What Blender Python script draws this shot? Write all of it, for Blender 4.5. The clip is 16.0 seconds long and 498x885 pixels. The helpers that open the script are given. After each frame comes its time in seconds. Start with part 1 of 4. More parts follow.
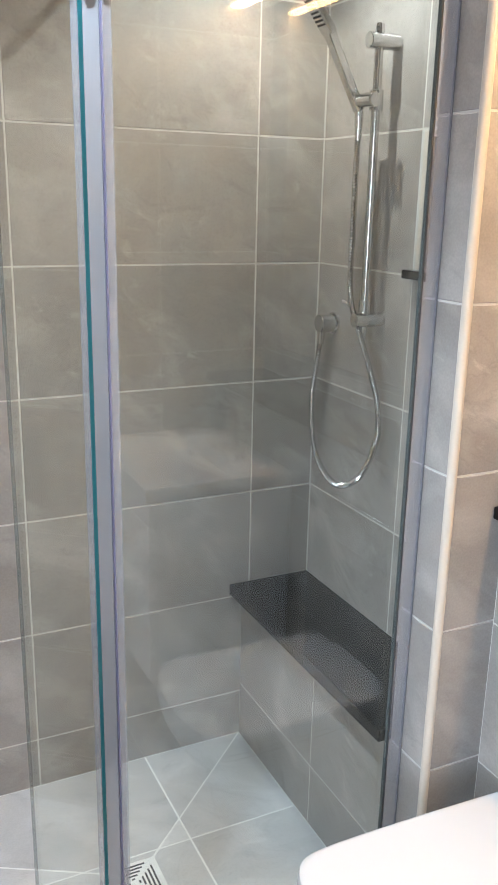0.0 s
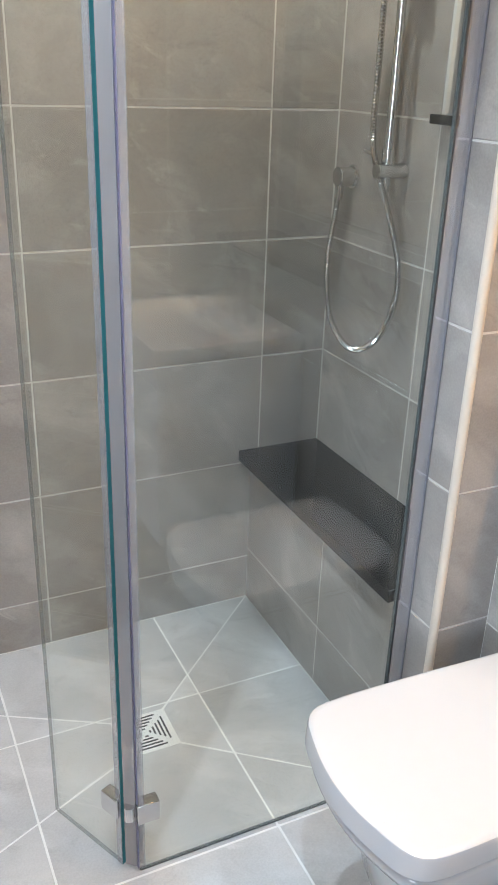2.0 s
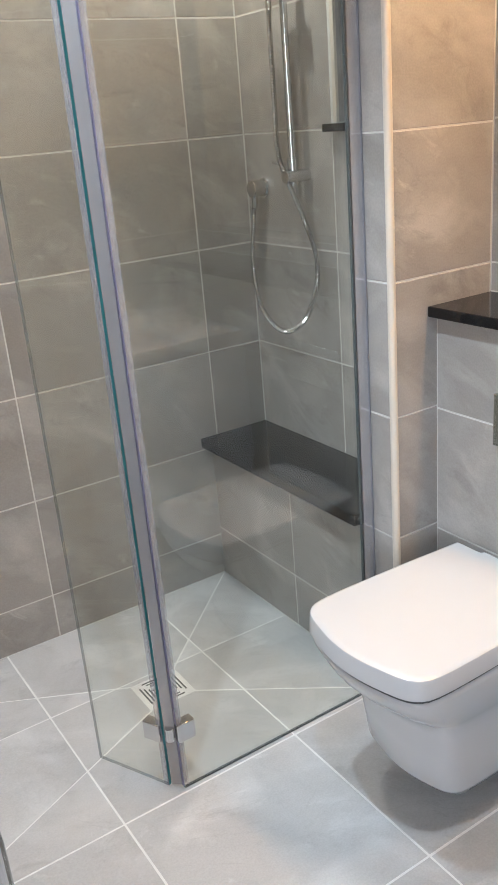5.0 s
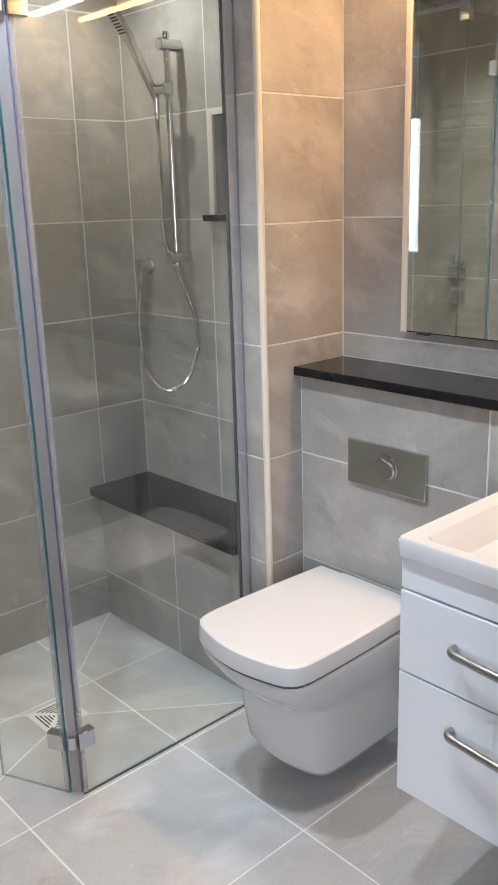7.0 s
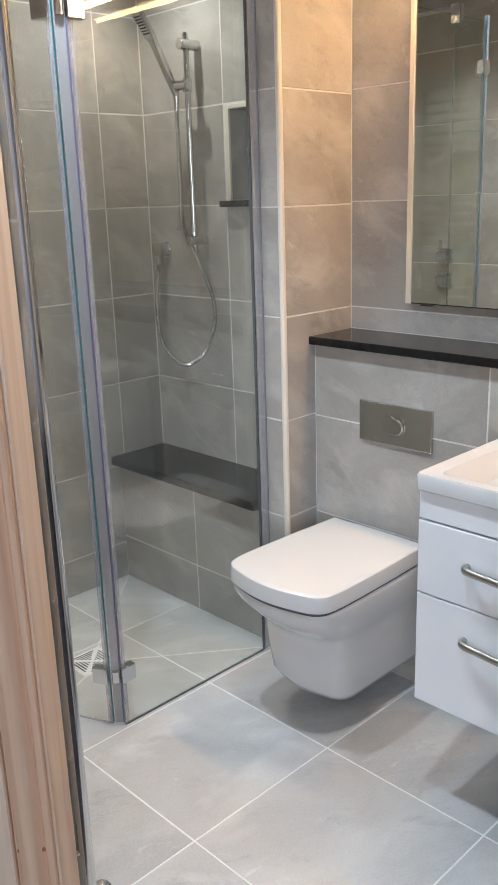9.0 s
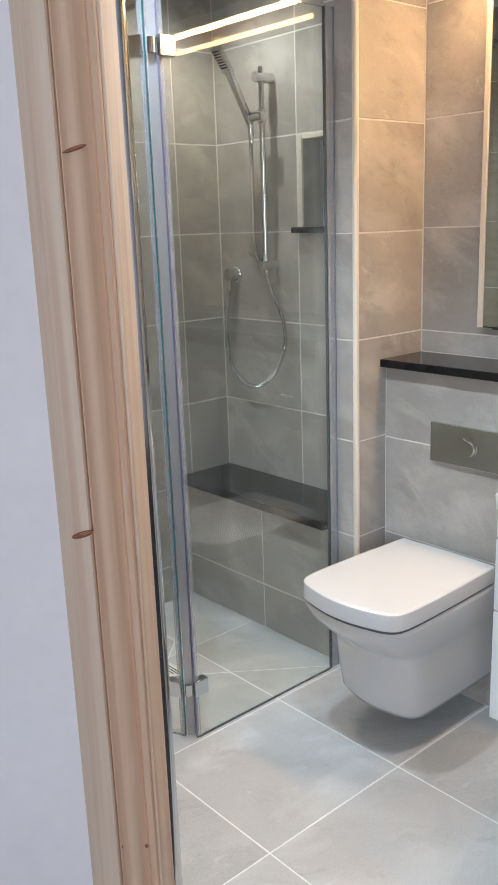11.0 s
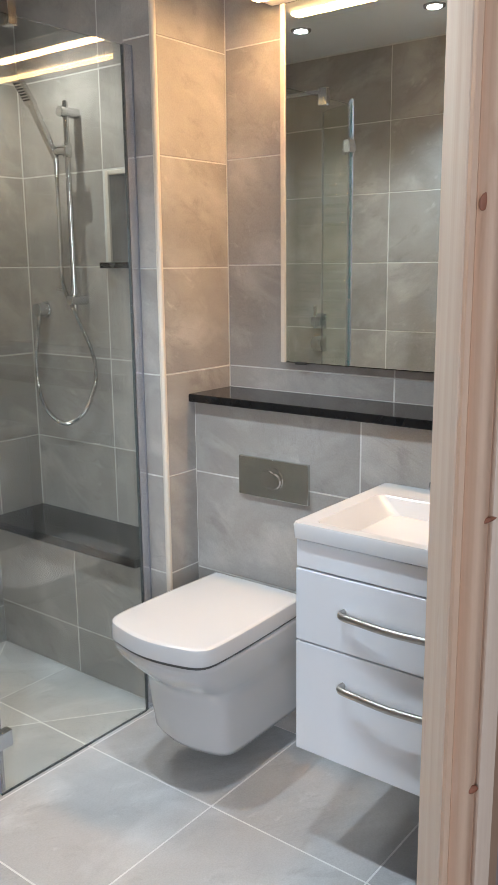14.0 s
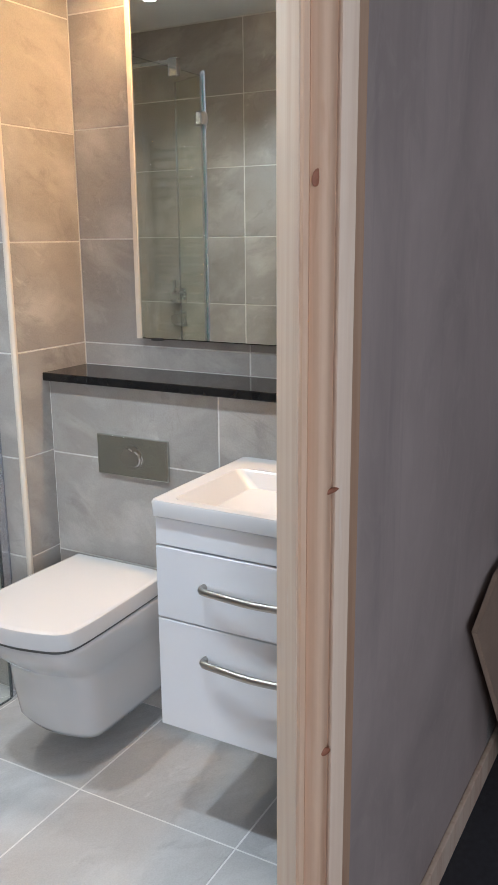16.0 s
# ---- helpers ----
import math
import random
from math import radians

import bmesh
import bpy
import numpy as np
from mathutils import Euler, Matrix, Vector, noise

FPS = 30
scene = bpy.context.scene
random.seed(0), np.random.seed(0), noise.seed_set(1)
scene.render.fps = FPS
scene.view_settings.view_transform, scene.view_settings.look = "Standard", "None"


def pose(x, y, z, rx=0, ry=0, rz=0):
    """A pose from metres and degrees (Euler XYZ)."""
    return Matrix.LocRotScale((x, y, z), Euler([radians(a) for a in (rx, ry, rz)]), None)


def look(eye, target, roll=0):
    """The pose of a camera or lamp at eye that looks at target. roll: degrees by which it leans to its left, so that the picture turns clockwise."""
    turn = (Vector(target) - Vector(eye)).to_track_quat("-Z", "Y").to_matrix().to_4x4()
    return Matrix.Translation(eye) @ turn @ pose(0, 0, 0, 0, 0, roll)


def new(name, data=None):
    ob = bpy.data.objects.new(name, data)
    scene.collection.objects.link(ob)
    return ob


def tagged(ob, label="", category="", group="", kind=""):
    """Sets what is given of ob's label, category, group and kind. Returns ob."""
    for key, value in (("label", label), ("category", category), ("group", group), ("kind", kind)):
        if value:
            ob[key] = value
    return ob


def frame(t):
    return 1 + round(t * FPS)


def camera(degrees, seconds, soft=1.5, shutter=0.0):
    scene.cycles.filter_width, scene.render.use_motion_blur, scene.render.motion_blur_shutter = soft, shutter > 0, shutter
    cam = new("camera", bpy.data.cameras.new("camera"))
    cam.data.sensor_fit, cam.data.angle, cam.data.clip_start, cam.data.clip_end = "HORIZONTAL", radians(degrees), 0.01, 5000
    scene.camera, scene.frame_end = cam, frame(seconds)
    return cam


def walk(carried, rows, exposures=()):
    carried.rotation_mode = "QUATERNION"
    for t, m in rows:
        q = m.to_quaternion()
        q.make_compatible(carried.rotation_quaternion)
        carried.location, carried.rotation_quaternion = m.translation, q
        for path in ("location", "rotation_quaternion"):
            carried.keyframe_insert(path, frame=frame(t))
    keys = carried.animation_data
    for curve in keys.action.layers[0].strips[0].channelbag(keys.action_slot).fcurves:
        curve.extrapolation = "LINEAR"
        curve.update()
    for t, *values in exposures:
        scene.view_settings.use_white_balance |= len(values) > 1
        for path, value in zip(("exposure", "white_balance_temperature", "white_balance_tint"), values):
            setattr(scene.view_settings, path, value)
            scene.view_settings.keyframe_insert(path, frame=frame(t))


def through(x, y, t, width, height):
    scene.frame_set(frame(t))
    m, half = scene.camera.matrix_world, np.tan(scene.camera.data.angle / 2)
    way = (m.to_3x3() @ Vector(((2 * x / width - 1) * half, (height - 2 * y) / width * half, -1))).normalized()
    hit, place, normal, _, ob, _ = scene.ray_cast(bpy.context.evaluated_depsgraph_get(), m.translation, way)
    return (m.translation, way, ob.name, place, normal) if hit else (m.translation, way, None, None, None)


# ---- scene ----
cam = camera(32.8, 16.0)
PATH = [
    (0, (0.246, 0.307, 1.496), (1.097, 2.059, 0.941), 1.2),
    (0.5, (0.254, 0.317, 1.479), (1.083, 2.033, 0.805), 1.2),
    (1, (0.257, 0.326, 1.464), (1.076, 2.025, 0.75), 1.4),
    (1.5, (0.254, 0.335, 1.45), (1.064, 2.026, 0.715), 1.7),
    (2, (0.247, 0.35, 1.434), (1.05, 2.004, 0.619), 2.0),
    (2.5, (0.233, 0.359, 1.424), (1.002, 2.019, 0.599), 0.4),
    (3, (0.213, 0.36, 1.394), (0.98, 2.021, 0.577), -2.3),
    (3.5, (0.162, 0.295, 1.381), (0.973, 1.941, 0.585), -4.4),
    (4, (0.082, 0.182, 1.39), (0.939, 1.805, 0.606), -4.4),
    (4.5, (0.02, 0.097, 1.402), (0.907, 1.734, 0.639), -4.4),
    (5, (-0.019, 0.086, 1.383), (0.967, 1.689, 0.669), -4.9),
    (5.2, (-0.05, 0.071, 1.383), (1.024, 1.622, 0.68), -4.6),
    (7.3, (-0.299, -0.16, 1.403), (0.995, 1.286, 0.866), -2.0),
    (7.5, (-0.317, -0.177, 1.394), (0.95, 1.297, 0.864), -2.1),
    (8, (-0.38, -0.186, 1.39), (0.877, 1.288, 0.841), -2.0),
    (8.5, (-0.468, -0.193, 1.372), (0.811, 1.254, 0.802), -2.1),
    (9, (-0.538, -0.214, 1.369), (0.804, 1.179, 0.808), -1.9),
    (9.5, (-0.581, -0.231, 1.371), (0.764, 1.148, 0.786), -1.9),
    (10, (-0.62, -0.215, 1.369), (0.686, 1.207, 0.799), -1.6),
    (10.2, (-0.629, -0.211, 1.374), (0.64, 1.246, 0.813), -1.5),
    (12.3, (-0.632, -0.197, 1.373), (0.706, 1.248, 0.983), -1.5),
    (12.5, (-0.612, -0.204, 1.372), (0.77, 1.198, 0.984), -1.3),
    (13, (-0.595, -0.207, 1.361), (0.868, 1.114, 0.985), -0.8),
    (13.5, (-0.576, -0.23, 1.357), (0.929, 1.041, 0.994), -0.9),
    (14, (-0.56, -0.25, 1.348), (0.982, 0.953, 0.937), -0.6),
    (14.5, (-0.553, -0.256, 1.344), (1.005, 0.886, 0.857), -0.3),
    (15, (-0.541, -0.261, 1.339), (1.059, 0.81, 0.847), -1.0),
    (15.5, (-0.539, -0.268, 1.339), (1.109, 0.732, 0.848), -0.7),
    (16, (-0.535, -0.274, 1.35), (1.158, 0.667, 0.879), -0.5),
]
walk(cam, [(t, look(eye, target, roll)) for t, eye, target, roll in PATH],
     exposures=[(0, 0.18, 5960, 10), (2, 0.12, 6020, 10), (4, 0.07, 6180, 11), (8, -0.08, 6290, 11), (12.5, -0.02, 6260, 8), (15, -0.12, 6300, 11), (16, -0.12, 6320, 11)])

# ---- world and lights ----
world = bpy.data.worlds.new("world")
scene.world = world
world.use_nodes = True
wn = world.node_tree
sky = wn.nodes.new("ShaderNodeTexSky")
sky.sky_type, sky.sun_disc, sky.sun_elevation, sky.sun_rotation = "NISHITA", False, radians(30), radians(200)
wn.links.new(sky.outputs[0], wn.nodes["Background"].inputs[0])
wn.nodes["Background"].inputs[1].default_value = 0.08

R2 = math.sqrt(0.5)
CEIL = 2.26
DOWNLIGHTS = [(0.43, 1.82, 17.0, 104, "shower"), (0.39, 1.26, 56.0, 106, "room"), (0.42, 0.68, 52.0, 106, "room"), (1.08, 1.96, 24.0, 122, "shower")]


def lamp(name, kind, energy, color, m, **kw):
    data = bpy.data.lights.new(name, kind)
    data.energy, data.color = energy, color
    if kind == "SPOT":
        data.spot_size, data.spot_blend, data.shadow_soft_size = radians(kw["cone"]), kw["blend"], kw["soft"]
    if kind == "AREA":
        data.shape, data.size, data.size_y = "RECTANGLE", kw["w"], kw["h"]
    ob = new(name, data)
    ob.matrix_world = m
    return ob


COOL = (0.77, 0.90, 1.0)
WARM = (1.0, 0.72, 0.44)
SOFT_WHITE = (0.97, 0.955, 0.88)                         # the warmer lamps inside the shower
for x, y, watts, cone, where in DOWNLIGHTS:
    lamp("downlight_lamp", "SPOT", watts, COOL if where == "room" else SOFT_WHITE, pose(x, y, CEIL - 0.02), cone=cone, blend=0.72, soft=0.016)
# daylight through the bedroom window
lamp("window_light", "AREA", 72.0, (0.85, 0.91, 1.0), look((-2.80, -2.0, 1.45), (0.2, -0.2, 1.3)), w=1.1, h=1.2)

# ---- materials ----


def mat(name):
    m = bpy.data.materials.new(name)
    m.use_nodes = True
    nt = m.node_tree
    return m, nt, nt.nodes["Principled BSDF"]


def nd(nt, kind, **kw):
    n = nt.nodes.new(kind)
    for k, v in kw.items():
        n.inputs[k].default_value = v
    return n


def coords(nt, scale=(1, 1, 1), rot=(0, 0, 0), per_object=True):
    tc = nt.nodes.new("ShaderNodeTexCoord")
    mp = nt.nodes.new("ShaderNodeMapping")
    mp.inputs["Scale"].default_value = scale
    mp.inputs["Rotation"].default_value = [radians(a) for a in rot]
    if per_object:
        info = nt.nodes.new("ShaderNodeObjectInfo")
        mul = nt.nodes.new("ShaderNodeVectorMath")
        mul.operation = "MULTIPLY_ADD"
        mul.inputs[1].default_value = (37.0, 61.0, 23.0)
        nt.links.new(info.outputs["Random"], mul.inputs[0])
        nt.links.new(tc.outputs["Object"], mul.inputs[2])
        nt.links.new(mul.outputs[0], mp.inputs[0])
    else:
        nt.links.new(tc.outputs["Object"], mp.inputs[0])
    return mp.outputs[0]


def noise_tex(nt, vec, scale, detail=4, rough=0.55, distort=0.0):
    n = nd(nt, "ShaderNodeTexNoise", Scale=scale, Detail=detail, Roughness=rough, Distortion=distort)
    nt.links.new(vec, n.inputs["Vector"])
    return n.outputs[0]


def ramp(nt, fac, *stops):
    r = nt.nodes.new("ShaderNodeValToRGB")
    els = r.color_ramp.elements
    while len(els) < len(stops):
        els.new(0.5)
    for e, (p, c) in zip(els, stops):
        e.position, e.color = p, (*c, 1) if len(c) == 3 else c
    nt.links.new(fac, r.inputs[0])
    return r.outputs[0]


def mix(nt, fac, a, b, mode="MIX"):
    n = nt.nodes.new("ShaderNodeMix")
    n.data_type, n.blend_type = "RGBA", mode
    for sock, v in ((n.inputs[0], fac), (n.inputs[6], a), (n.inputs[7], b)):
        if isinstance(v, (int, float)):
            sock.default_value = v
        elif isinstance(v, tuple):
            sock.default_value = (*v, 1)
        else:
            nt.links.new(v, sock)
    return n.outputs[2]


def bump(nt, bsdf, height, strength, dist=0.001):
    b = nd(nt, "ShaderNodeBump", Strength=strength, Distance=dist)
    nt.links.new(height, b.inputs["Height"])
    nt.links.new(b.outputs[0], bsdf.inputs["Normal"])


def tile_material(name, dark, light, vein, rough):
    m, nt, b = mat(name)
    v = coords(nt)
    vs = coords(nt, (1.0, 1.0, 1.0), (0, 38, 24))
    st = nt.nodes.new("ShaderNodeMapping")
    st.inputs["Scale"].default_value = (1.3, 5.5, 5.5)
    nt.links.new(vs, st.inputs[0])
    cloud = ramp(nt, noise_tex(nt, v, 3.2, 5, 0.6, 0.6), (0.32, dark), (0.68, light))
    streak = ramp(nt, noise_tex(nt, st.outputs[0], 1.2, 4, 0.55, 0.45), (0.50, (0, 0, 0)), (0.72, (0.75, 0.75, 0.75)))
    dirt = ramp(nt, noise_tex(nt, st.outputs[0], 2.0, 6, 0.65, 0.7), (0.30, (0.55, 0.55, 0.55)), (0.42, (0, 0, 0)))
    c = mix(nt, streak, cloud, vein)
    c = mix(nt, dirt, c, tuple(x * 0.82 for x in dark))
    # thin wandering veins, some pale, some dark
    wander = noise_tex(nt, st.outputs[0], 1.1, 5, 0.6, 1.1)
    thin = ramp(nt, wander, (0.470, (0, 0, 0)), (0.488, (0.20, 0.20, 0.20)), (0.506, (0, 0, 0)))
    fade = ramp(nt, noise_tex(nt, v, 4.0, 3), (0.45, (0, 0, 0)), (0.62, (1, 1, 1)))
    c = mix(nt, mix(nt, 1.0, thin, fade, "MULTIPLY"), c, tuple(x * 0.66 for x in dark))
    scratch = ramp(nt, noise_tex(nt, st.outputs[0], 3.4, 5, 0.6, 0.8), (0.60, (0, 0, 0)), (0.70, (0.5, 0.5, 0.5)))
    c = mix(nt, mix(nt, 1.0, scratch, fade, "MULTIPLY"), c, tuple(min(1.0, x * 1.12) for x in vein))
    grain = noise_tex(nt, v, 240, 2, 0.5)
    c = mix(nt, 0.10, c, ramp(nt, grain, (0.3, (0.2, 0.2, 0.2)), (0.7, (0.8, 0.8, 0.8))), "OVERLAY")
    info = nt.nodes.new("ShaderNodeObjectInfo")
    tone = ramp(nt, info.outputs["Random"], (0.0, (0.93, 0.93, 0.93)), (1.0, (1.05, 1.05, 1.05)))
    c = mix(nt, 1.0, c, tone, "MULTIPLY")
    nt.links.new(c, b.inputs["Base Color"])
    rr = nt.nodes.new("ShaderNodeMapRange")
    rr.inputs[3].default_value, rr.inputs[4].default_value = rough - 0.06, rough + 0.10
    nt.links.new(noise_tex(nt, v, 9, 4), rr.inputs[0])
    nt.links.new(rr.outputs[0], b.inputs["Roughness"])
    bump(nt, b, noise_tex(nt, v, 60, 5, 0.6), 0.08, 0.0005)
    return m


def plain(name, color, rough, metal=0.0, vary=0.06, scale=8.0, bump_scale=0.0, bump_strength=0.1, coat=0.0):
    m, nt, b = mat(name)
    v = coords(nt)
    n1, n2 = noise_tex(nt, v, scale, 4), noise_tex(nt, v, scale * 14, 3)
    lo, hi = tuple(max(0.0, c * (1 - vary)) for c in color), tuple(min(1.0, c * (1 + vary)) for c in color)
    c = ramp(nt, n1, (0.3, lo), (0.7, hi))
    c = mix(nt, 0.25, c, ramp(nt, n2, (0.3, lo), (0.7, hi)))
    nt.links.new(c, b.inputs["Base Color"])
    rr = nt.nodes.new("ShaderNodeMapRange")
    rr.inputs[3].default_value, rr.inputs[4].default_value = max(0.02, rough * 0.8), min(1, rough * 1.25)
    nt.links.new(n1, rr.inputs[0])
    nt.links.new(rr.outputs[0], b.inputs["Roughness"])
    b.inputs["Metallic"].default_value = metal
    b.inputs["Coat Weight"].default_value = coat
    b.inputs["Coat Roughness"].default_value = 0.06
    if bump_scale:
        bump(nt, b, noise_tex(nt, v, bump_scale, 5, 0.6), bump_strength, 0.001)
    return m


WALL_TILE = tile_material("wall_tile", (0.300, 0.280, 0.260), (0.388, 0.366, 0.343), (0.51, 0.486, 0.458), 0.36)
FLOOR_TILE = tile_material("floor_tile", (0.43, 0.43, 0.432), (0.525, 0.526, 0.528), (0.62, 0.62, 0.622), 0.40)
FLOOR_GROUT = plain("floor_grout", (0.76, 0.76, 0.75), 0.85, vary=0.06, scale=20, bump_scale=300, bump_strength=0.2)
GROUT = plain("grout", (0.66, 0.65, 0.62), 0.85, vary=0.10, scale=20, bump_scale=300, bump_strength=0.3)
TRIM = plain("trim", (0.66, 0.60, 0.52), 0.35, vary=0.04)
PLASTER = plain("plaster_white", (0.87, 0.825, 0.845), 0.9, vary=0.05, scale=3, bump_scale=90, bump_strength=0.12)
CEILING = plain("ceiling_paint", (0.72, 0.72, 0.71), 0.9, vary=0.03, scale=3, bump_scale=120, bump_strength=0.08)
CERAMIC = plain("ceramic", (0.60, 0.602, 0.61), 0.16, vary=0.012, scale=3, coat=0.5)
LACQUER = plain("white_lacquer", (0.78, 0.80, 0.84), 0.14, vary=0.012, scale=3, coat=0.6)
CHROME = plain("chrome", (0.66, 0.66, 0.66), 0.13, 1.0, vary=0.05, scale=30)
PLATE = plain("polished_steel", (0.58, 0.60, 0.58), 0.22, 1.0, vary=0.08, scale=6)
BRUSHED = plain("brushed_steel", (0.44, 0.42, 0.39), 0.34, 1.0, vary=0.10, scale=40)
DRAIN_STEEL = plain("drain_steel", (0.21, 0.195, 0.165), 0.30, 1.0, vary=0.12, scale=40)
DARKMETAL = plain("dark_slot", (0.03, 0.03, 0.03), 0.6, vary=0.2)
RUBBER = plain("seal_rubber", (0.05, 0.055, 0.06), 0.45, vary=0.15)
SHADOWGAP = plain("shadow_gap", (0.10, 0.10, 0.10), 0.6)
CARPET = plain("carpet", (0.030, 0.030, 0.036), 0.97, vary=0.4, scale=60, bump_scale=500, bump_strength=0.9)
BOARD = plain("board", (0.34, 0.24, 0.18), 0.75, vary=0.12, scale=12, bump_scale=200, bump_strength=0.15)
WHITEPLASTIC = plain("white_metal", (0.72, 0.71, 0.69), 0.4, vary=0.03)


def granite():
    m, nt, b = mat("black_granite")
    v = coords(nt)
    vor = nd(nt, "ShaderNodeTexVoronoi", Scale=420.0)
    nt.links.new(v, vor.inputs["Vector"])
    fleck = ramp(nt, vor.outputs["Color"], (0.86, (0.008, 0.008, 0.009)), (0.99, (0.018, 0.016, 0.015)))
    cloud = ramp(nt, noise_tex(nt, v, 30, 4), (0.3, (0.006, 0.006, 0.007)), (0.7, (0.015, 0.014, 0.014)))
    nt.links.new(mix(nt, 0.18, cloud, fleck), b.inputs["Base Color"])
    b.inputs["Roughness"].default_value = 0.09
    b.inputs["Specular IOR Level"].default_value = 0.30
    return m


def rough_plaster():
    m, nt, b = mat("grey_plaster")
    v = coords(nt, (1, 1, 0.6), per_object=False)
    base = ramp(nt, noise_tex(nt, v, 2.4, 5, 0.6, 0.8), (0.3, (0.355, 0.296, 0.274)), (0.7, (0.505, 0.424, 0.395)))
    smear = ramp(nt, noise_tex(nt, v, 9, 6, 0.7, 1.5), (0.5, (0, 0, 0)), (0.75, (0.4, 0.4, 0.4)))
    base = mix(nt, smear, base, (0.55, 0.47, 0.44))
    drag = ramp(nt, noise_tex(nt, coords(nt, (9, 9, 0.7), per_object=False), 2.6, 4, 0.6, 0.6), (0.50, (0, 0, 0)), (0.72, (0.28, 0.28, 0.28)))
    patch = ramp(nt, noise_tex(nt, v, 1.4, 3, 0.5, 0.5), (0.42, (0, 0, 0)), (0.60, (1, 1, 1)))
    drag = mix(nt, 1.0, drag, patch, "MULTIPLY")
    nt.links.new(mix(nt, drag, base, (0.25, 0.212, 0.205)), b.inputs["Base Color"])
    b.inputs["Roughness"].default_value = 0.72
    bump(nt, b, noise_tex(nt, v, 26, 6, 0.65, 0.5), 0.22, 0.002)
    return m


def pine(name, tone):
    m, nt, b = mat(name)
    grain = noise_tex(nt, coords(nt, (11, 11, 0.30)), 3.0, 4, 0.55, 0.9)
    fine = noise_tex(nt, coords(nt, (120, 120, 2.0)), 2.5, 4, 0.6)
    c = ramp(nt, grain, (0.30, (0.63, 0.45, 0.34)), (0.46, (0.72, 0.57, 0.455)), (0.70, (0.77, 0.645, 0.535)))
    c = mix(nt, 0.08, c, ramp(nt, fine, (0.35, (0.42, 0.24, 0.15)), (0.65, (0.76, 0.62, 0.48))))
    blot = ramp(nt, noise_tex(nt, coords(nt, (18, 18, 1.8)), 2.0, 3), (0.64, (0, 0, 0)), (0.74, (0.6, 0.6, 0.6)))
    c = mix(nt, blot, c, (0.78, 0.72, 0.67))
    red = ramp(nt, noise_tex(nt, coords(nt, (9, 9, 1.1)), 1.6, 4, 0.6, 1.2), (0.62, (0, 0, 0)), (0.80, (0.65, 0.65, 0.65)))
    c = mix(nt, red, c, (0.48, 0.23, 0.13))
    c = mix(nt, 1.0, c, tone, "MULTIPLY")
    nt.links.new(c, b.inputs["Base Color"])
    b.inputs["Roughness"].default_value = 0.6
    bump(nt, b, fine, 0.25, 0.0008)
    return m


def glass(name, tint):
    m = bpy.data.materials.new(name)
    m.use_nodes = True
    nt = m.node_tree
    nt.nodes.clear()
    out = nt.nodes.new("ShaderNodeOutputMaterial")
    tr = nt.nodes.new("ShaderNodeBsdfTransparent")
    tr.inputs[0].default_value = (*tint, 1)
    gl = nt.nodes.new("ShaderNodeBsdfGlossy")
    gl.inputs["Roughness"].default_value = 0.004
    gl.inputs["Color"].default_value = (1, 1, 1, 1)
    lw = nd(nt, "ShaderNodeLayerWeight", Blend=0.5)
    pw = nt.nodes.new("ShaderNodeMath")
    pw.operation, pw.inputs[1].default_value = "POWER", 5.0
    nt.links.new(lw.outputs["Facing"], pw.inputs[0])
    fr = nt.nodes.new("ShaderNodeMath")
    fr.operation, fr.inputs[1].default_value, fr.inputs[2].default_value = "MULTIPLY_ADD", 0.94, 0.062
    nt.links.new(pw.outputs[0], fr.inputs[0])
    mx = nt.nodes.new("ShaderNodeMixShader")
    for a, c in ((fr.outputs[0], mx.inputs[0]), (tr.outputs[0], mx.inputs[1]), (gl.outputs[0], mx.inputs[2]), (mx.outputs[0], out.inputs[0])):
        nt.links.new(a, c)
    return m


def mirror_material():
    m, nt, b = mat("mirror_silver")
    b.inputs["Base Color"].default_value = (0.80, 0.84, 0.82, 1)
    b.inputs["Metallic"].default_value, b.inputs["Roughness"].default_value = 1.0, 0.012
    return m


def glow(name, color, strength):
    m, nt, b = mat(name)
    b.inputs["Base Color"].default_value = (0.9, 0.9, 0.9, 1)
    b.inputs["Emission Color"].default_value = (*color, 1)
    b.inputs["Emission Strength"].default_value = strength
    return m


GRANITE, GREY_PLASTER, PINE = granite(), rough_plaster(), pine("bare_pine", (1.0, 0.985, 0.965))
HEARTWOOD = pine("pine_heartwood", (0.97, 0.82, 0.71))
# darker, browner pine tone for the right architrave's outer edge
DARK_PINE = pine("pine_dark_edge", (0.62, 0.50, 0.42))
PANE = glass("shower_glass", (0.972, 0.989, 0.966))
EDGE = plain("glass_edge", (0.030, 0.185, 0.215), 0.12, vary=0.15)


def clear_plastic(name, color, through, tint=(0.95, 0.95, 0.96)):
    """Extruded clear seal: mostly see-through, with a milky skin and a soft gloss."""
    m, nt, b = mat(name)
    v = coords(nt, (8, 8, 1.0))
    b.inputs["Roughness"].default_value = 0.22
    nt.links.new(ramp(nt, noise_tex(nt, v, 3.0, 3), (0.3, tuple(c * 0.95 for c in color)), (0.7, color)), b.inputs["Base Color"])
    tr = nt.nodes.new("ShaderNodeBsdfTransparent")
    tr.inputs[0].default_value = (*tint, 1)
    mx = nt.nodes.new("ShaderNodeMixShader")
    mx.inputs[0].default_value = through
    nt.links.new(b.outputs[0], mx.inputs[1])
    nt.links.new(tr.outputs[0], mx.inputs[2])
    nt.links.new(mx.outputs[0], nt.nodes["Material Output"].inputs[0])
    return m


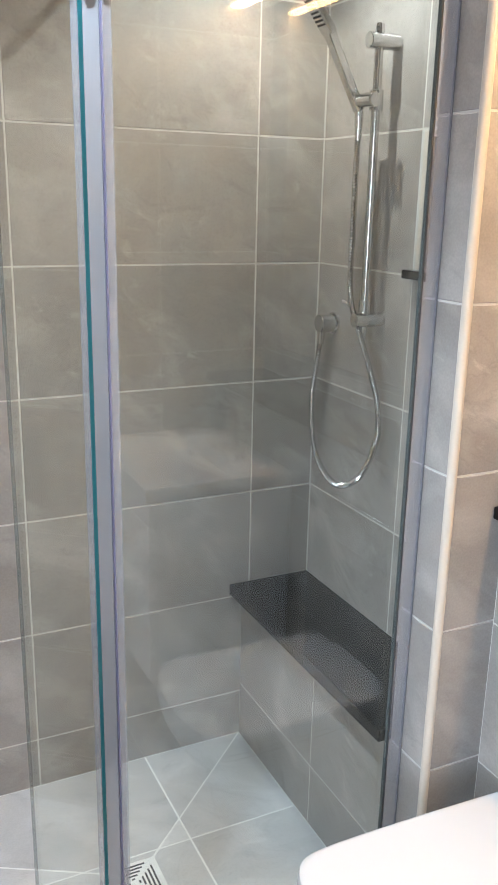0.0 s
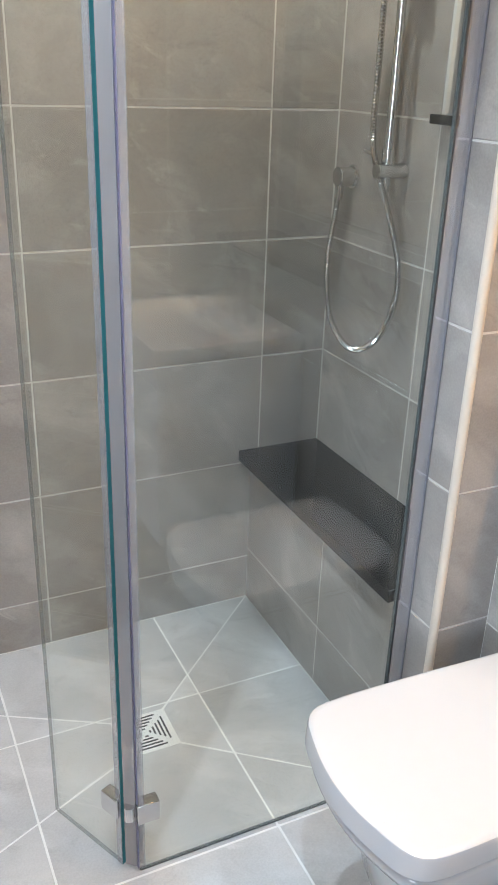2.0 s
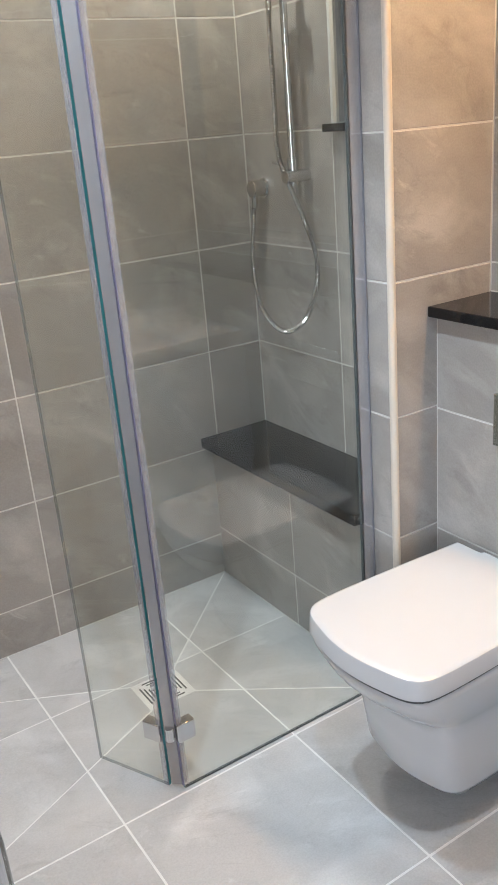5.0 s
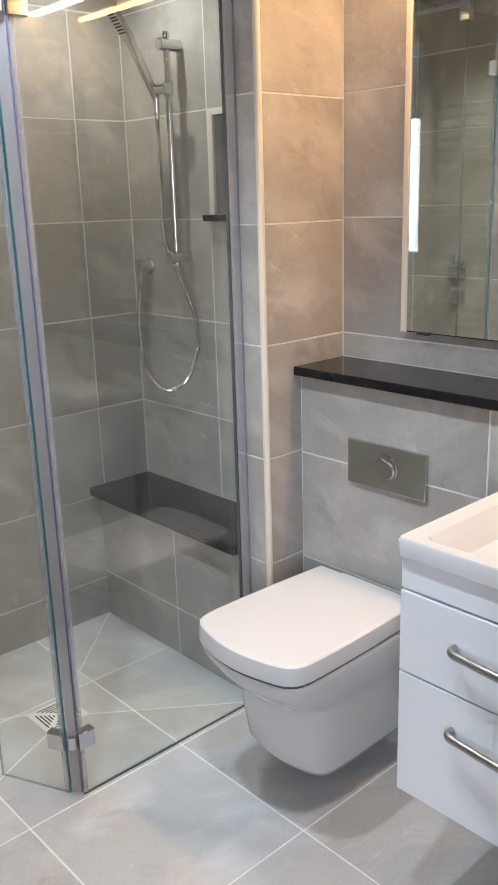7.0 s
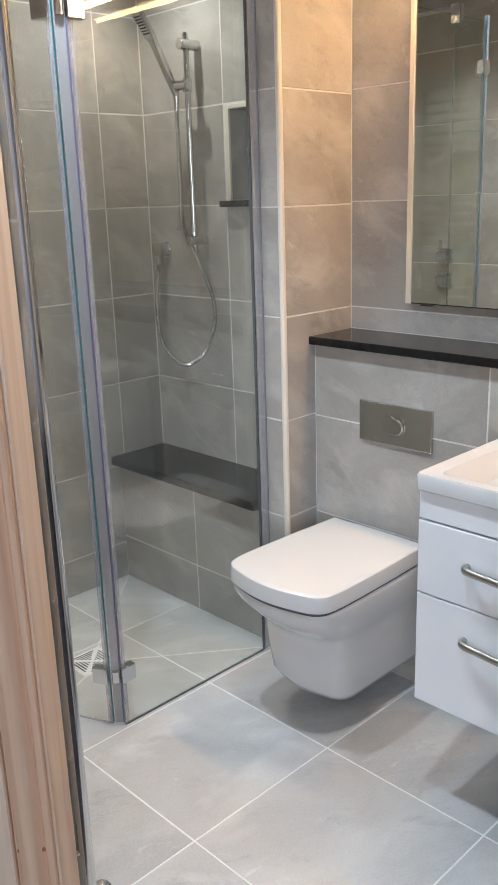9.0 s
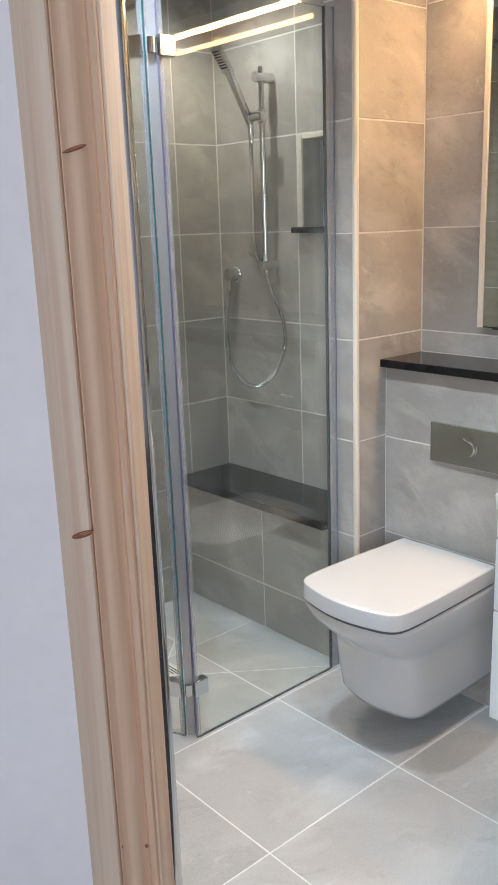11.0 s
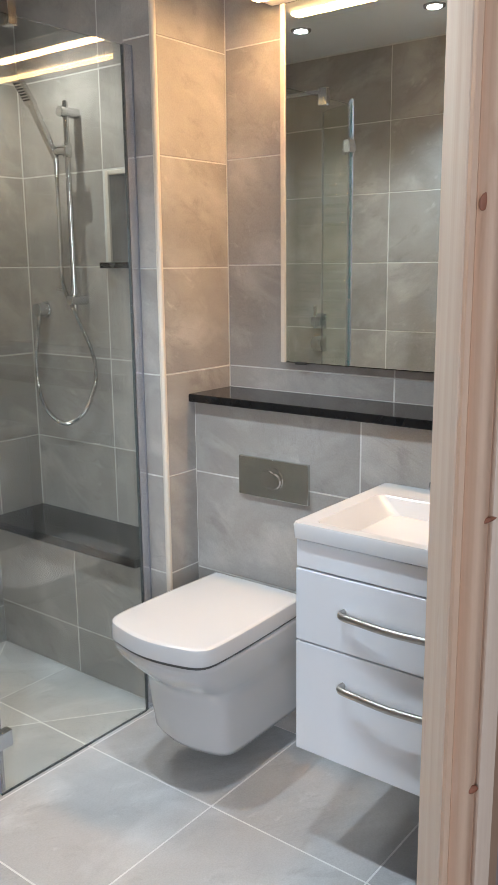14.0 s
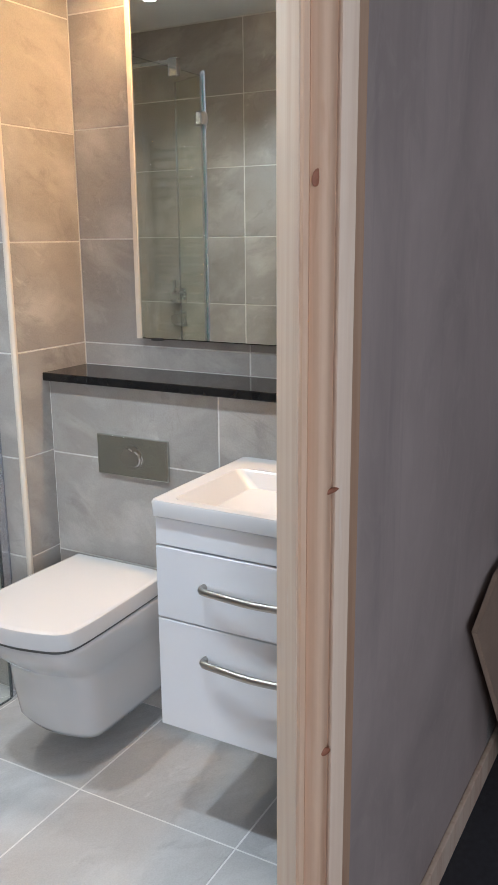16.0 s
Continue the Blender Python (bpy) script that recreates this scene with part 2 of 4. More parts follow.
SEAL = clear_plastic("clear_seal", (0.43, 0.42, 0.44), 0.48)
SEAL_LEG = clear_plastic("seal_leg", (0.52, 0.54, 0.60), 0.74)
FAR_EDGE = clear_plastic("thin_glass_edge", (0.10, 0.13, 0.13), 0.45)
LIP = plain("seal_lip", (0.20, 0.19, 0.30), 0.3, vary=0.1)
SILICONE = plain("silicone_bead", (0.19, 0.185, 0.20), 0.4, vary=0.1)
KNOT = plain("pine_knot", (0.30, 0.115, 0.065), 0.6, vary=0.4, scale=80)
MIRROR = mirror_material()
LED = glow("led_strip", (1.0, 0.575, 0.235), 124.0)
LENS = glow("downlight_lens", (0.95, 0.97, 1.0), 30.0)

# ---- mesh helpers ----


def mesh_of(bm, name, material):
    me = bpy.data.meshes.new(name)
    bmesh.ops.recalc_face_normals(bm, faces=bm.faces)
    bm.to_mesh(me)
    bm.free()
    for m in material if isinstance(material, (list, tuple)) else (material,):
        me.materials.append(m)
    return me


def smooth(ob, angle=21):
    for p in ob.data.polygons:
        p.use_smooth = True
    ob.data.set_sharp_from_angle(angle=radians(angle))
    return ob


def thing(name, at, label, category, group="", kind=""):
    ob = new(name)
    ob.empty_display_size = 0.05
    ob.location = at
    return tagged(ob, label, category, group, kind)


def place(ob):
    m = Matrix.Translation(ob.location) if ob.parent is None else place(ob.parent) @ Matrix.Translation(ob.location)
    return m


def part(name, bm, material, parent, label="", round_=True, angle=21):
    """A mesh drawn in the room's own metres, hung under its thing."""
    c = sum((v.co for v in bm.verts), Vector()) / max(1, len(bm.verts))
    bmesh.ops.translate(bm, verts=bm.verts, vec=-c)
    ob = new(name, mesh_of(bm, name, material))
    ob.parent = parent
    ob.location = c - place(parent).translation
    if label:
        ob["label"] = label
    return smooth(ob, angle) if round_ else ob


def solo(name, bm, material, label, category, kind="", group="", round_=False):
    c = sum((v.co for v in bm.verts), Vector()) / max(1, len(bm.verts))
    bmesh.ops.translate(bm, verts=bm.verts, vec=-c)
    ob = new(name, mesh_of(bm, name, material))
    ob.location = c
    tagged(ob, label, category, group, kind)
    return smooth(ob) if round_ else ob


def box(x0, x1, y0, y1, z0, z1, bevel=0.0, seg=2, bm=None):
    one = bmesh.new()
    bmesh.ops.create_cube(one, size=1.0)
    for v in one.verts:
        v.co = Vector(((x0 + x1) / 2 + v.co.x * (x1 - x0), (y0 + y1) / 2 + v.co.y * (y1 - y0), (z0 + z1) / 2 + v.co.z * (z1 - z0)))
    if bevel:
        bmesh.ops.bevel(one, geom=list(one.edges), offset=bevel, segments=seg, profile=0.5, affect="EDGES")
    return join(bm, one)


def join(bm, one):
    if bm is None:
        return one
    me = bpy.data.meshes.new("tmp")
    one.to_mesh(me)
    one.free()
    bm.from_mesh(me)
    bpy.data.meshes.remove(me)
    return bm


def rod(p0, p1, r0, r1=None, seg=20, bm=None, bevel=0.0):
    p0, p1, seg = Vector(p0), Vector(p1), max(seg, 20) if seg > 8 else seg
    one = bmesh.new()
    bmesh.ops.create_cone(one, cap_ends=True, segments=seg, radius1=r0, radius2=r0 if r1 is None else r1, depth=(p1 - p0).length)
    if bevel:
        rims = [e for e in one.edges if len(e.link_faces) == 2 and any(len(f.verts) > 4 for f in e.link_faces)]
        bmesh.ops.bevel(one, geom=rims, offset=bevel, segments=2, profile=0.5, affect="EDGES")
    m = Matrix.Translation((p0 + p1) / 2) @ (p1 - p0).to_track_quat("Z", "Y").to_matrix().to_4x4()
    bmesh.ops.transform(one, matrix=m, verts=one.verts)
    return join(bm, one)


def spline(points, per=10):
    pts = [Vector(p) for p in points]
    pts = [pts[0] * 2 - pts[1]] + pts + [pts[-1] * 2 - pts[-2]]
    out = []
    for i in range(1, len(pts) - 2):
        a, b, c, d = pts[i - 1:i + 3]
        for k in range(per):
            t = k / per
            out.append(0.5 * (2 * b + (c - a) * t + (2 * a - 5 * b + 4 * c - d) * t * t + (3 * b - a - 3 * c + d) * t ** 3))
    return out + [pts[-2]]


def tube(path, radius, seg=10, ribs=0.0):
    """A round tube along a path; ribs: how deep every second ring is sunk."""
    bm = bmesh.new()
    rings, up = [], Vector((0.31, 0.2, 0.93)).normalized()
    for i, p in enumerate(path):
        d = (path[min(i + 1, len(path) - 1)] - path[max(i - 1, 0)]).normalized()
        side = d.cross(up).normalized()
        top = side.cross(d)
        r = radius - (ribs if i % 2 else 0.0)
        rings.append([bm.verts.new(p + (side * math.cos(a) + top * math.sin(a)) * r) for a in (2 * math.pi * k / seg for k in range(seg))])
    for a, b in zip(rings, rings[1:]):
        for k in range(seg):
            bm.faces.new((a[k], a[(k + 1) % seg], b[(k + 1) % seg], b[k]))
    bm.faces.new(rings[0])
    bm.faces.new(list(reversed(rings[-1])))
    return bm


def loft(rings):
    """Closed skin through rings of equal length, capped at both ends."""
    bm = bmesh.new()
    vs = [[bm.verts.new(p) for p in ring] for ring in rings]
    n = len(vs[0])
    for a, b in zip(vs, vs[1:]):
        for k in range(n):
            bm.faces.new((a[k], a[(k + 1) % n], b[(k + 1) % n], b[k]))
    bm.faces.new(list(reversed(vs[0])))
    bm.faces.new(vs[-1])
    return bm


def prism(outline, z0, z1):
    return loft([[(x, y, z0) for x, y in outline], [(x, y, z1) for x, y in outline]])


# ---- tiles: cut by half planes, so that joints, diagonals and walls trim them ----
GAP = 0.0036


def cut(poly, n, d):
    """The part of a convex outline with n . p >= d."""
    out = []
    for i, p in enumerate(poly):
        q = poly[(i + 1) % len(poly)]
        a, b = p[0] * n[0] + p[1] * n[1] - d, q[0] * n[0] + q[1] * n[1] - d
        if a >= 0:
            out.append(p)
        if a * b < 0:
            t = a / (a - b)
            out.append((p[0] + (q[0] - p[0]) * t, p[1] + (q[1] - p[1]) * t))
    return out


TILE_MESHES = {}


def tile_mesh(outline, depth, material):
    """A slab with a softened front rim, outline about its own middle, front towards +z."""
    key = (tuple((round(x, 4), round(y, 4)) for x, y in outline), material.name)
    if key not in TILE_MESHES:
        n, e = len(outline), 0.0012
        cx, cy = sum(p[0] for p in outline) / n, sum(p[1] for p in outline) / n

        def pull(p, k):
            dx, dy = p[0] - cx, p[1] - cy
            length = max(1e-6, math.hypot(dx, dy))
            return (p[0] - dx / length * k * 1.4, p[1] - dy / length * k * 1.4)
        rings = [[(x, y, -depth) for x, y in outline], [(x, y, -e) for x, y in outline], [(*pull(p, e), 0.0) for p in outline]]
        TILE_MESHES[key] = mesh_of(loft(rings), "tile", material)
    return TILE_MESHES[key]


def tile(parent, outline, frame_matrix, depth, material):
    if len(outline) < 3:
        return
    area = abs(sum(outline[i - 1][0] * p[1] - p[0] * outline[i - 1][1] for i, p in enumerate(outline))) / 2
    if area < 0.0006:
        return
    cx, cy = sum(p[0] for p in outline) / len(outline), sum(p[1] for p in outline) / len(outline)
    ob = new("tile", tile_mesh([(x - cx, y - cy) for x, y in outline], depth, material))
    ob.parent = parent
    wob = random.Random(int(abs(cx * 7919 + cy * 104729) * 1000))
    ob.matrix_basis = place(parent).inverted() @ frame_matrix @ Matrix.Translation((cx, cy, wob.uniform(-0.0004, 0.0004)))
    return ob


ROWS_Z = [0.0, 0.139, 0.441, 0.743, 1.045, 1.347, 1.649, 1.951, CEIL - 0.004]


def wall_tiles(parent, origin, along, u_joints, z_from=0.0, z_to=CEIL - 0.004, holes=(), flip=False, rows=None):
    """Tiles on an upright face: origin on the finished face, along = direction of u, front to the right of it turned outward."""
    u = Vector(along).normalized()
    z = Vector((0, 0, 1))
    n = u.cross(z)
    if flip:
        origin, u, n = Vector((*origin, 0)) + u * u_joints[-1], -u, -n
        u_joints = [u_joints[-1] - v for v in reversed(u_joints)]
    m = Matrix(((u.x, z.x, n.x, origin[0]), (u.y, z.y, n.y, origin[1]), (u.z, z.z, n.z, 0.0), (0, 0, 0, 1)))
    zs = [z_from] + [v for v in rows or ROWS_Z if z_from + 0.01 < v < z_to - 0.01] + [z_to]
    for a, b in zip(u_joints, u_joints[1:]):
        for c, d in zip(zs, zs[1:]):
            g = GAP / 2
            pieces = [(a + g, b - g, c + g, d - g)]
            for ha, hb, hc, hd in holes:
                nxt = []
                for pa, pb, pc, pd in pieces:
                    if ha >= pb or hb <= pa or hc >= pd or hd <= pc:
                        nxt.append((pa, pb, pc, pd))
                        continue
                    if ha - pa > 0.012:
                        nxt.append((pa, ha, pc, pd))
                    if pb - hb > 0.012:
                        nxt.append((hb, pb, pc, pd))
                    la, lb = max(pa, ha), min(pb, hb)
                    if hc - pc > 0.012:
                        nxt.append((la, lb, pc, hc))
                    if pd - hd > 0.012:
                        nxt.append((la, lb, hd, pd))
                pieces = nxt
            for pa, pb, pc, pd in pieces:
                tile(parent, [(pa, pc), (pb, pc), (pb, pd), (pa, pd)], m, 0.009, WALL_TILE)


# ---- the shell of the room ----
XW, YN, XE, XT, XB = 0.0, 2.248, 1.381, 1.462, 1.294   # west, north, shower east, toilet wall, cistern boxing
YP0, YP1, XP = 1.400, 1.515, 1.165                     # partition: toilet face, shower face, end
YS = 0.240                                             # south wall, inner face
T = 0.0025                                             # tile stands this far before the grout bed
TILED = "mottled grey porcelain tiles with pale grout lines"


def structure(name, bm, material, label, category="wall"):
    return solo(name, bm, material, label, category, kind="structure")


wall_north = structure("wall_north", box(XW - 0.1, XT + 0.1, YN + T - 0.0015, YN + 0.12, -0.05, CEIL + 0.05), GROUT, "shower back wall in " + TILED)
wall_west = structure("wall_west", box(XW - 0.1, XW - T + 0.0015, 0.762, YN + T - 0.0035, -0.05, CEIL + 0.05), GROUT, "wall with towel rail, in " + TILED)
# east wall of the shower, with the niche left open
bm = box(XE + T - 0.0015, XT + 0.10, 1.829, YN + T - 0.0035, -0.05, CEIL + 0.05)
box(XE + T - 0.0015, XT + 0.10, YP1 - T, 1.829, -0.05, 1.356, bm=bm)
box(XE + T - 0.0015, XT + 0.10, YP1 - T, 1.829, 1.640, CEIL + 0.05, bm=bm)
box(XE + 0.095, XT + 0.10, YP1 - T, 1.829, 1.356, 1.640, bm=bm)
wall_east = structure("wall_east", bm, GROUT, "shower side wall with a recessed niche, " + TILED)
partition = structure("wall_partition", box(XP + T - 0.0015, XT + 0.10, YP0 + T - 0.0015, YP1 - T - 0.001, -0.05, CEIL + 0.05), GROUT, "stub wall between shower and toilet in " + TILED)
wall_toilet = structure("wall_toilet", box(XT + T - 0.0015, XT + 0.10, YS - 0.10, YP0 + T - 0.003, -0.05, CEIL + 0.05), GROUT, "wall behind toilet and mirror in " + TILED)
boxing = structure("cistern_boxing", box(XB + T - 0.0015, XT + T - 0.003, YS, YP0 + T - 0.003, -0.04, 0.955), GROUT, "low boxed-in cistern wall in " + TILED)
# wall between bathroom and bedroom, tiled inside and plastered outside
wall_south = structure("wall_south", box(0.512, XT + 0.10, 0.190, YS - T + 0.0015, -0.05, CEIL + 0.05), GROUT, "wall beside the vanity in " + TILED)
bedroom_wall = structure("bedroom_wall", box(0.452, 4.2, 0.140, 0.188, -0.05, 2.42), GREY_PLASTER, "bare grey skimmed plaster wall with trowel marks")


def diag(s, c, z):
    """Along the angled doorway wall (s to the right seen from the bedroom), c into the bathroom."""
    return Vector(((c + s) * R2, (c - s) * R2, z))


def diag_box(s0, s1, c0, c1, z0, z1, bevel=0.0):
    bm = box(s0, s1, c0, c1, z0, z1, bevel)
    for v in bm.verts:
        v.co = diag(v.co.x, v.co.y, v.co.z)
    return bm


S_L, S_R, DOOR_H = -0.541, 0.178, 2.03
bm = diag_box(-2.4, S_L, 0.418, 0.535, -0.05, 2.42)
join(bm, diag_box(S_R, 0.2195, 0.418, 0.50, -0.05, 2.42))
join(bm, diag_box(S_L, S_R, 0.418, 0.50, DOOR_H + 0.03, 2.42))
door_wall = structure("wall_door", bm, PLASTER, "angled white plastered wall round the bathroom doorway")
ceiling = structure("ceiling", box(-0.2, XT + 0.2, 0.19, YN + 0.2, CEIL, CEIL + 0.04), CEILING, "smooth matt white bathroom ceiling", "ceiling")

# bedroom shell behind the camera, with a window
bm = box(-3.0, -2.9, -3.2, 1.9, -0.05, 0.85)
box(-3.0, -2.9, -3.2, 1.9, 2.05, 2.42, bm=bm)
box(-3.0, -2.9, -3.2, -2.6, 0.85, 2.05, bm=bm)
box(-3.0, -2.9, -1.4, 1.9, 0.85, 2.05, bm=bm)
structure("bedroom_wall_west", bm, PLASTER, "plain white bedroom wall with a window opening")
structure("bedroom_wall_far", box(-3.0, 4.2, -3.3, -3.2, -0.05, 2.42), PLASTER, "plain white bedroom wall")
structure("bedroom_wall_east", box(4.2, 4.3, -3.3, 0.2, -0.05, 2.42), PLASTER, "plain white bedroom wall")
structure("bedroom_ceiling", box(-3.0, 4.3, -3.3, 0.19, 2.42, 2.46), CEILING, "plain white bedroom ceiling", "ceiling")
structure("bedroom_ceiling_side", box(-3.0, -0.21, 0.19, 2.4, 2.42, 2.46), CEILING, "plain white bedroom ceiling", "ceiling")
structure("bedroom_floor", box(-3.0, 4.3, -3.3, 2.4, -0.06, -0.012), CARPET, "dark charcoal bedroom carpet", "floor")

# tiled faces
wall_tiles(wall_north, (XW, YN), (1, 0, 0), [0.0, 0.598 - XW, 1.198 - XW, XE - XW])
wall_tiles(wall_west, (XW, YN), (0, -1, 0), [0.0, YN - 1.647, YN - 1.045, YN - 0.764], flip=True)
wall_tiles(wall_east, (XE, YN), (0, -1, 0), [0.0, YN - 1.845, YN - YP1], holes=[(YN - 1.833, YN - YP1 + 0.01, 1.352, 1.645)])
STUB_Z = [0.0, 0.150, 0.453, 0.748, 1.045, 1.341, 1.638, 1.940, CEIL - 0.004]
wall_tiles(partition, (XP, YP1), (0, -1, 0), [0.0, YP1 - YP0 - 0.006], rows=STUB_Z)
wall_tiles(partition, (XE, YP1), (-1, 0, 0), [0.0, XE - XP])
wall_tiles(partition, (XP + 0.006, YP0), (1, 0, 0), [0.0, XT - XP - 0.006], rows=STUB_Z)
wall_tiles(wall_toilet, (XT, YP0), (0, -1, 0), [0.0, YP0 - 0.830, YP0 - YS], z_from=0.98)
wall_tiles(boxing, (XB, YP0), (0, -1, 0), [0.0, YP0 - 0.832, YP0 - YS], z_to=0.955)
wall_tiles(wall_south, (XT, YS), (-1, 0, 0), [0.0, 0.35, XT - 0.53])

# ---- floor ----
floor = structure("floor", prism([(XW - 0.05, 0.70), (0.12, 0.46), (0.55, YS - 0.06), (XT, YS - 0.06), (XT, YN + 0.02), (XW - 0.05, YN + 0.02)], -0.06, -0.0007), FLOOR_GROUT, "large square grey porcelain floor tiles with pale grout", "floor")
FX, FY = [-0.468, -0.016, 0.436, 0.887, 1.339, 1.79], [0.109, 0.561, 1.013, 1.465, 1.906, 2.36]
DR = (0.656, 0.784, 1.767, 1.887)      # drain grate
TRAY = (XW, 1.174, 1.465, YN)          # fall area, mitred to the drain
flat = Matrix.Identity(4)


def line_through(p, q):
    """Half plane on the left of p -> q, with half a joint taken off."""
    dx, dy = q[0] - p[0], q[1] - p[1]
    length = math.hypot(dx, dy)
    n = (-dy / length, dx / length)
    return n, p[0] * n[0] + p[1] * n[1] + GAP / 2


d00, d10, d11, d01 = (DR[0], DR[2]), (DR[1], DR[2]), (DR[1], DR[3]), (DR[0], DR[3])
t00, t10, t11, t01 = (TRAY[0], TRAY[2]), (TRAY[1], TRAY[2]), (TRAY[1], TRAY[3]), (TRAY[0], TRAY[3])
SECTORS = [(t00, d00, d10, t10), (t10, d10, d11, t11), (t11, d11, d01, t01), (t01, d01, d00, t00)]
for x0, x1 in zip(FX, FX[1:]):
    for y0, y1 in zip(FY, FY[1:]):
        g = GAP / 2
        cell = [(x0 + g, y0 + g), (x1 - g, y0 + g), (x1 - g, y1 - g), (x0 + g, y1 - g)]
        if y1 <= 1.47:
            for n, d in (((R2, R2), 0.425), ((1, 0), XW), ((-1, 0), -XB - 0.005), ((0, 1), YS - 0.005), ((0, -1), -1.465 + g)):
                cell = cut(cell, n, d) if cell else cell
            tile(floor, cell, flat, 0.009, FLOOR_TILE)
            continue
        for a, b, c, d in SECTORS:
            piece = cell
            for n, k in (line_through(b, a), line_through(c, b), line_through(d, c), ((1, 0), XW), ((0, 1), 1.465 + g), ((-1, 0), -1.174), ((0, -1), -YN)):
                piece = cut(piece, n, k) if len(piece) > 2 else []
            tile(floor, piece, flat, 0.009, FLOOR_TILE)
threshold = solo("door_threshold", diag_box(-0.523, 0.160, 0.40, 0.424, -0.012, 0.001, 0.002), BRUSHED, "slim brushed metal door threshold strip at the tile edge", "threshold", kind="structure")

# ---- trims ----
corner = rod((XP + 0.006, YP0 + 0.006, 0.0), (XP + 0.006, YP0 + 0.006, CEIL), 0.0090, seg=24)
solo("corner_trim", corner, TRIM, "rounded cream plastic tile edge trim", "trim", kind="structure", round_=True)

# ---- shower bench ----
bench = thing("shower_bench", (1.26, 1.91, 0.0), "built-in tiled shower bench with polished black granite seat", "bench")
part("base", box(1.174 + T - 0.0015, XE + T - 0.003, YP1 - T + 0.001, YN + T - 0.003, -0.03, 0.449), GROUT, bench, round_=False)
um = Matrix(((0, 0, -1, 1.174), (-1, 0, 0, YN), (0, 1, 0, 0), (0, 0, 0, 1)))
for a, b in ((0.0, YN - 1.838), (YN - 1.838, YN - YP1)):
    for c, d in ((0.0, 0.165), (0.165, 0.449)):
        g = GAP / 2
        tile(bench, [(a + g, c + g), (b - g, c + g), (b - g, d - g), (a + g, d - g)], um, 0.009, WALL_TILE)
part("seat", box(1.137, XE - 0.001, YP1 + 0.001, YN - 0.001, 0.451, 0.481, 0.0025), GRANITE, bench, "polished black granite slab")

# ---- niche ----
niche = thing("wall_niche", (1.43, 1.71, 1.356), "recessed shower niche with pale trim and black granite shelf", "niche")
bm = box(XE + 0.086, XE + 0.094, YP1 + 0.002, 1.820, 1.362, 1.634)
part("back", bm, WALL_TILE, niche, round_=False)
part("side", box(XE + 0.004, XE + 0.085, 1.821, 1.828, 1.362, 1.634), WALL_TILE, niche, round_=False)
part("top", box(XE + 0.004, XE + 0.085, YP1 + 0.002, 1.828, 1.632, 1.639), WALL_TILE, niche, round_=False)
part("trim", box(XE - 0.003, XE + 0.006, 1.820, 1.834, 1.362, 1.644, 0.002), TRIM, niche, "cream plastic edge trim")
part("trim", box(XE - 0.003, XE + 0.006, YP1 + 0.002, 1.819, 1.631, 1.645, 0.002), TRIM, niche, "cream plastic edge trim")
part("shelf", box(XE - 0.022, XE + 0.088, YP1 + 0.002, 1.856, 1.341, 1.360, 0.002), GRANITE, niche, "black granite shelf")

# ---- black ledge on the boxing ----
solo("ledge", box(1.266, XT - 0.0005, YS + 0.001, YP0 - 0.001, 0.9565, 0.980, 0.003), GRANITE, "polished black granite ledge over the boxed cistern", "shelf", kind="structure")

# ---- drain ----
drain = thing("floor_drain", (0.72, 1.827, -0.002), "square stainless steel shower drain with concentric slots", "drain")
part("frame", join(box(DR[0] + 0.002, DR[1] - 0.002, DR[2] + 0.002, DR[3] - 0.002, -0.010, -0.001, 0.001), bmesh.new()), DRAIN_STEEL, drain)
cx, cy = (DR[0] + DR[1]) / 2, (DR[2] + DR[3]) / 2
for k in range(4):
    q = pose(cx, cy, 0, 0, 0, 90 * k)
    for i in range(5):
        off, half = 0.010 + i * 0.0095, 0.006 + i * 0.0085
        bm = box(-half + 0.002, half - 0.002, off, off + 0.0042, -0.0012, 0.0002)
        bmesh.ops.transform(bm, matrix=q, verts=bm.verts)
        part("slot", bm, DARKMETAL, drain, "dark drain slot", round_=False)

# ---- shower screen ----
TOP = 1.918


def pane(p, q, z0, z1, thick, name, parent, label):
    """A slab of glass standing from p to q; its narrow edges take the edge colour."""
    p, q = Vector((*p, 0)), Vector((*q, 0))
    d = (q - p).normalized()
    n = Vector((-d.y, d.x, 0)) * thick / 2
    bm = prism([(v.x, v.y) for v in (p - n, q - n, q + n, p + n)], z0, z1)
    bm.normal_update()
    for f in bm.faces:
        f.material_index = 0 if abs(f.normal.dot(n.normalized())) > 0.9 else 2 if f.normal.dot(d) > 0.9 or abs(f.normal.z) > 0.9 else 1
    ob = part(name, bm, [PANE, EDGE, FAR_EDGE], parent, label, round_=False)
    ob.visible_shadow = False
    return ob


screen = thing("shower_screen", (0.87, 1.478, 0.0), "frameless clear glass shower screen with folding flap and chrome hinges", "shower screen")
GY = 1.478
PX = 1.126                                             # end of the fixed pane, short of the wall
main = pane((0.590, GY), (PX, GY), 0.004, TOP, 0.0075, "glass_panel", screen, "large fixed clear glass panel")
H = Vector((0.566, 1.497))
F = Vector((0.478, 1.680))
flap = pane(H, F, 0.010, TOP + 0.012, 0.008, "flap", screen, "narrow hinged clear glass flap")
part("seal", box(PX + 0.0003, PX + 0.0045, GY - 0.0048, GY + 0.0048, 0.004, TOP, 0.001), RUBBER, screen, "dark edge seal")
part("wall_channel", box(PX + 0.0048, XP - 0.0025, GY - 0.0030, GY + 0.0030, 0.004, TOP + 0.004, 0.0008), SEAL_LEG, screen, "clear plastic wall channel")
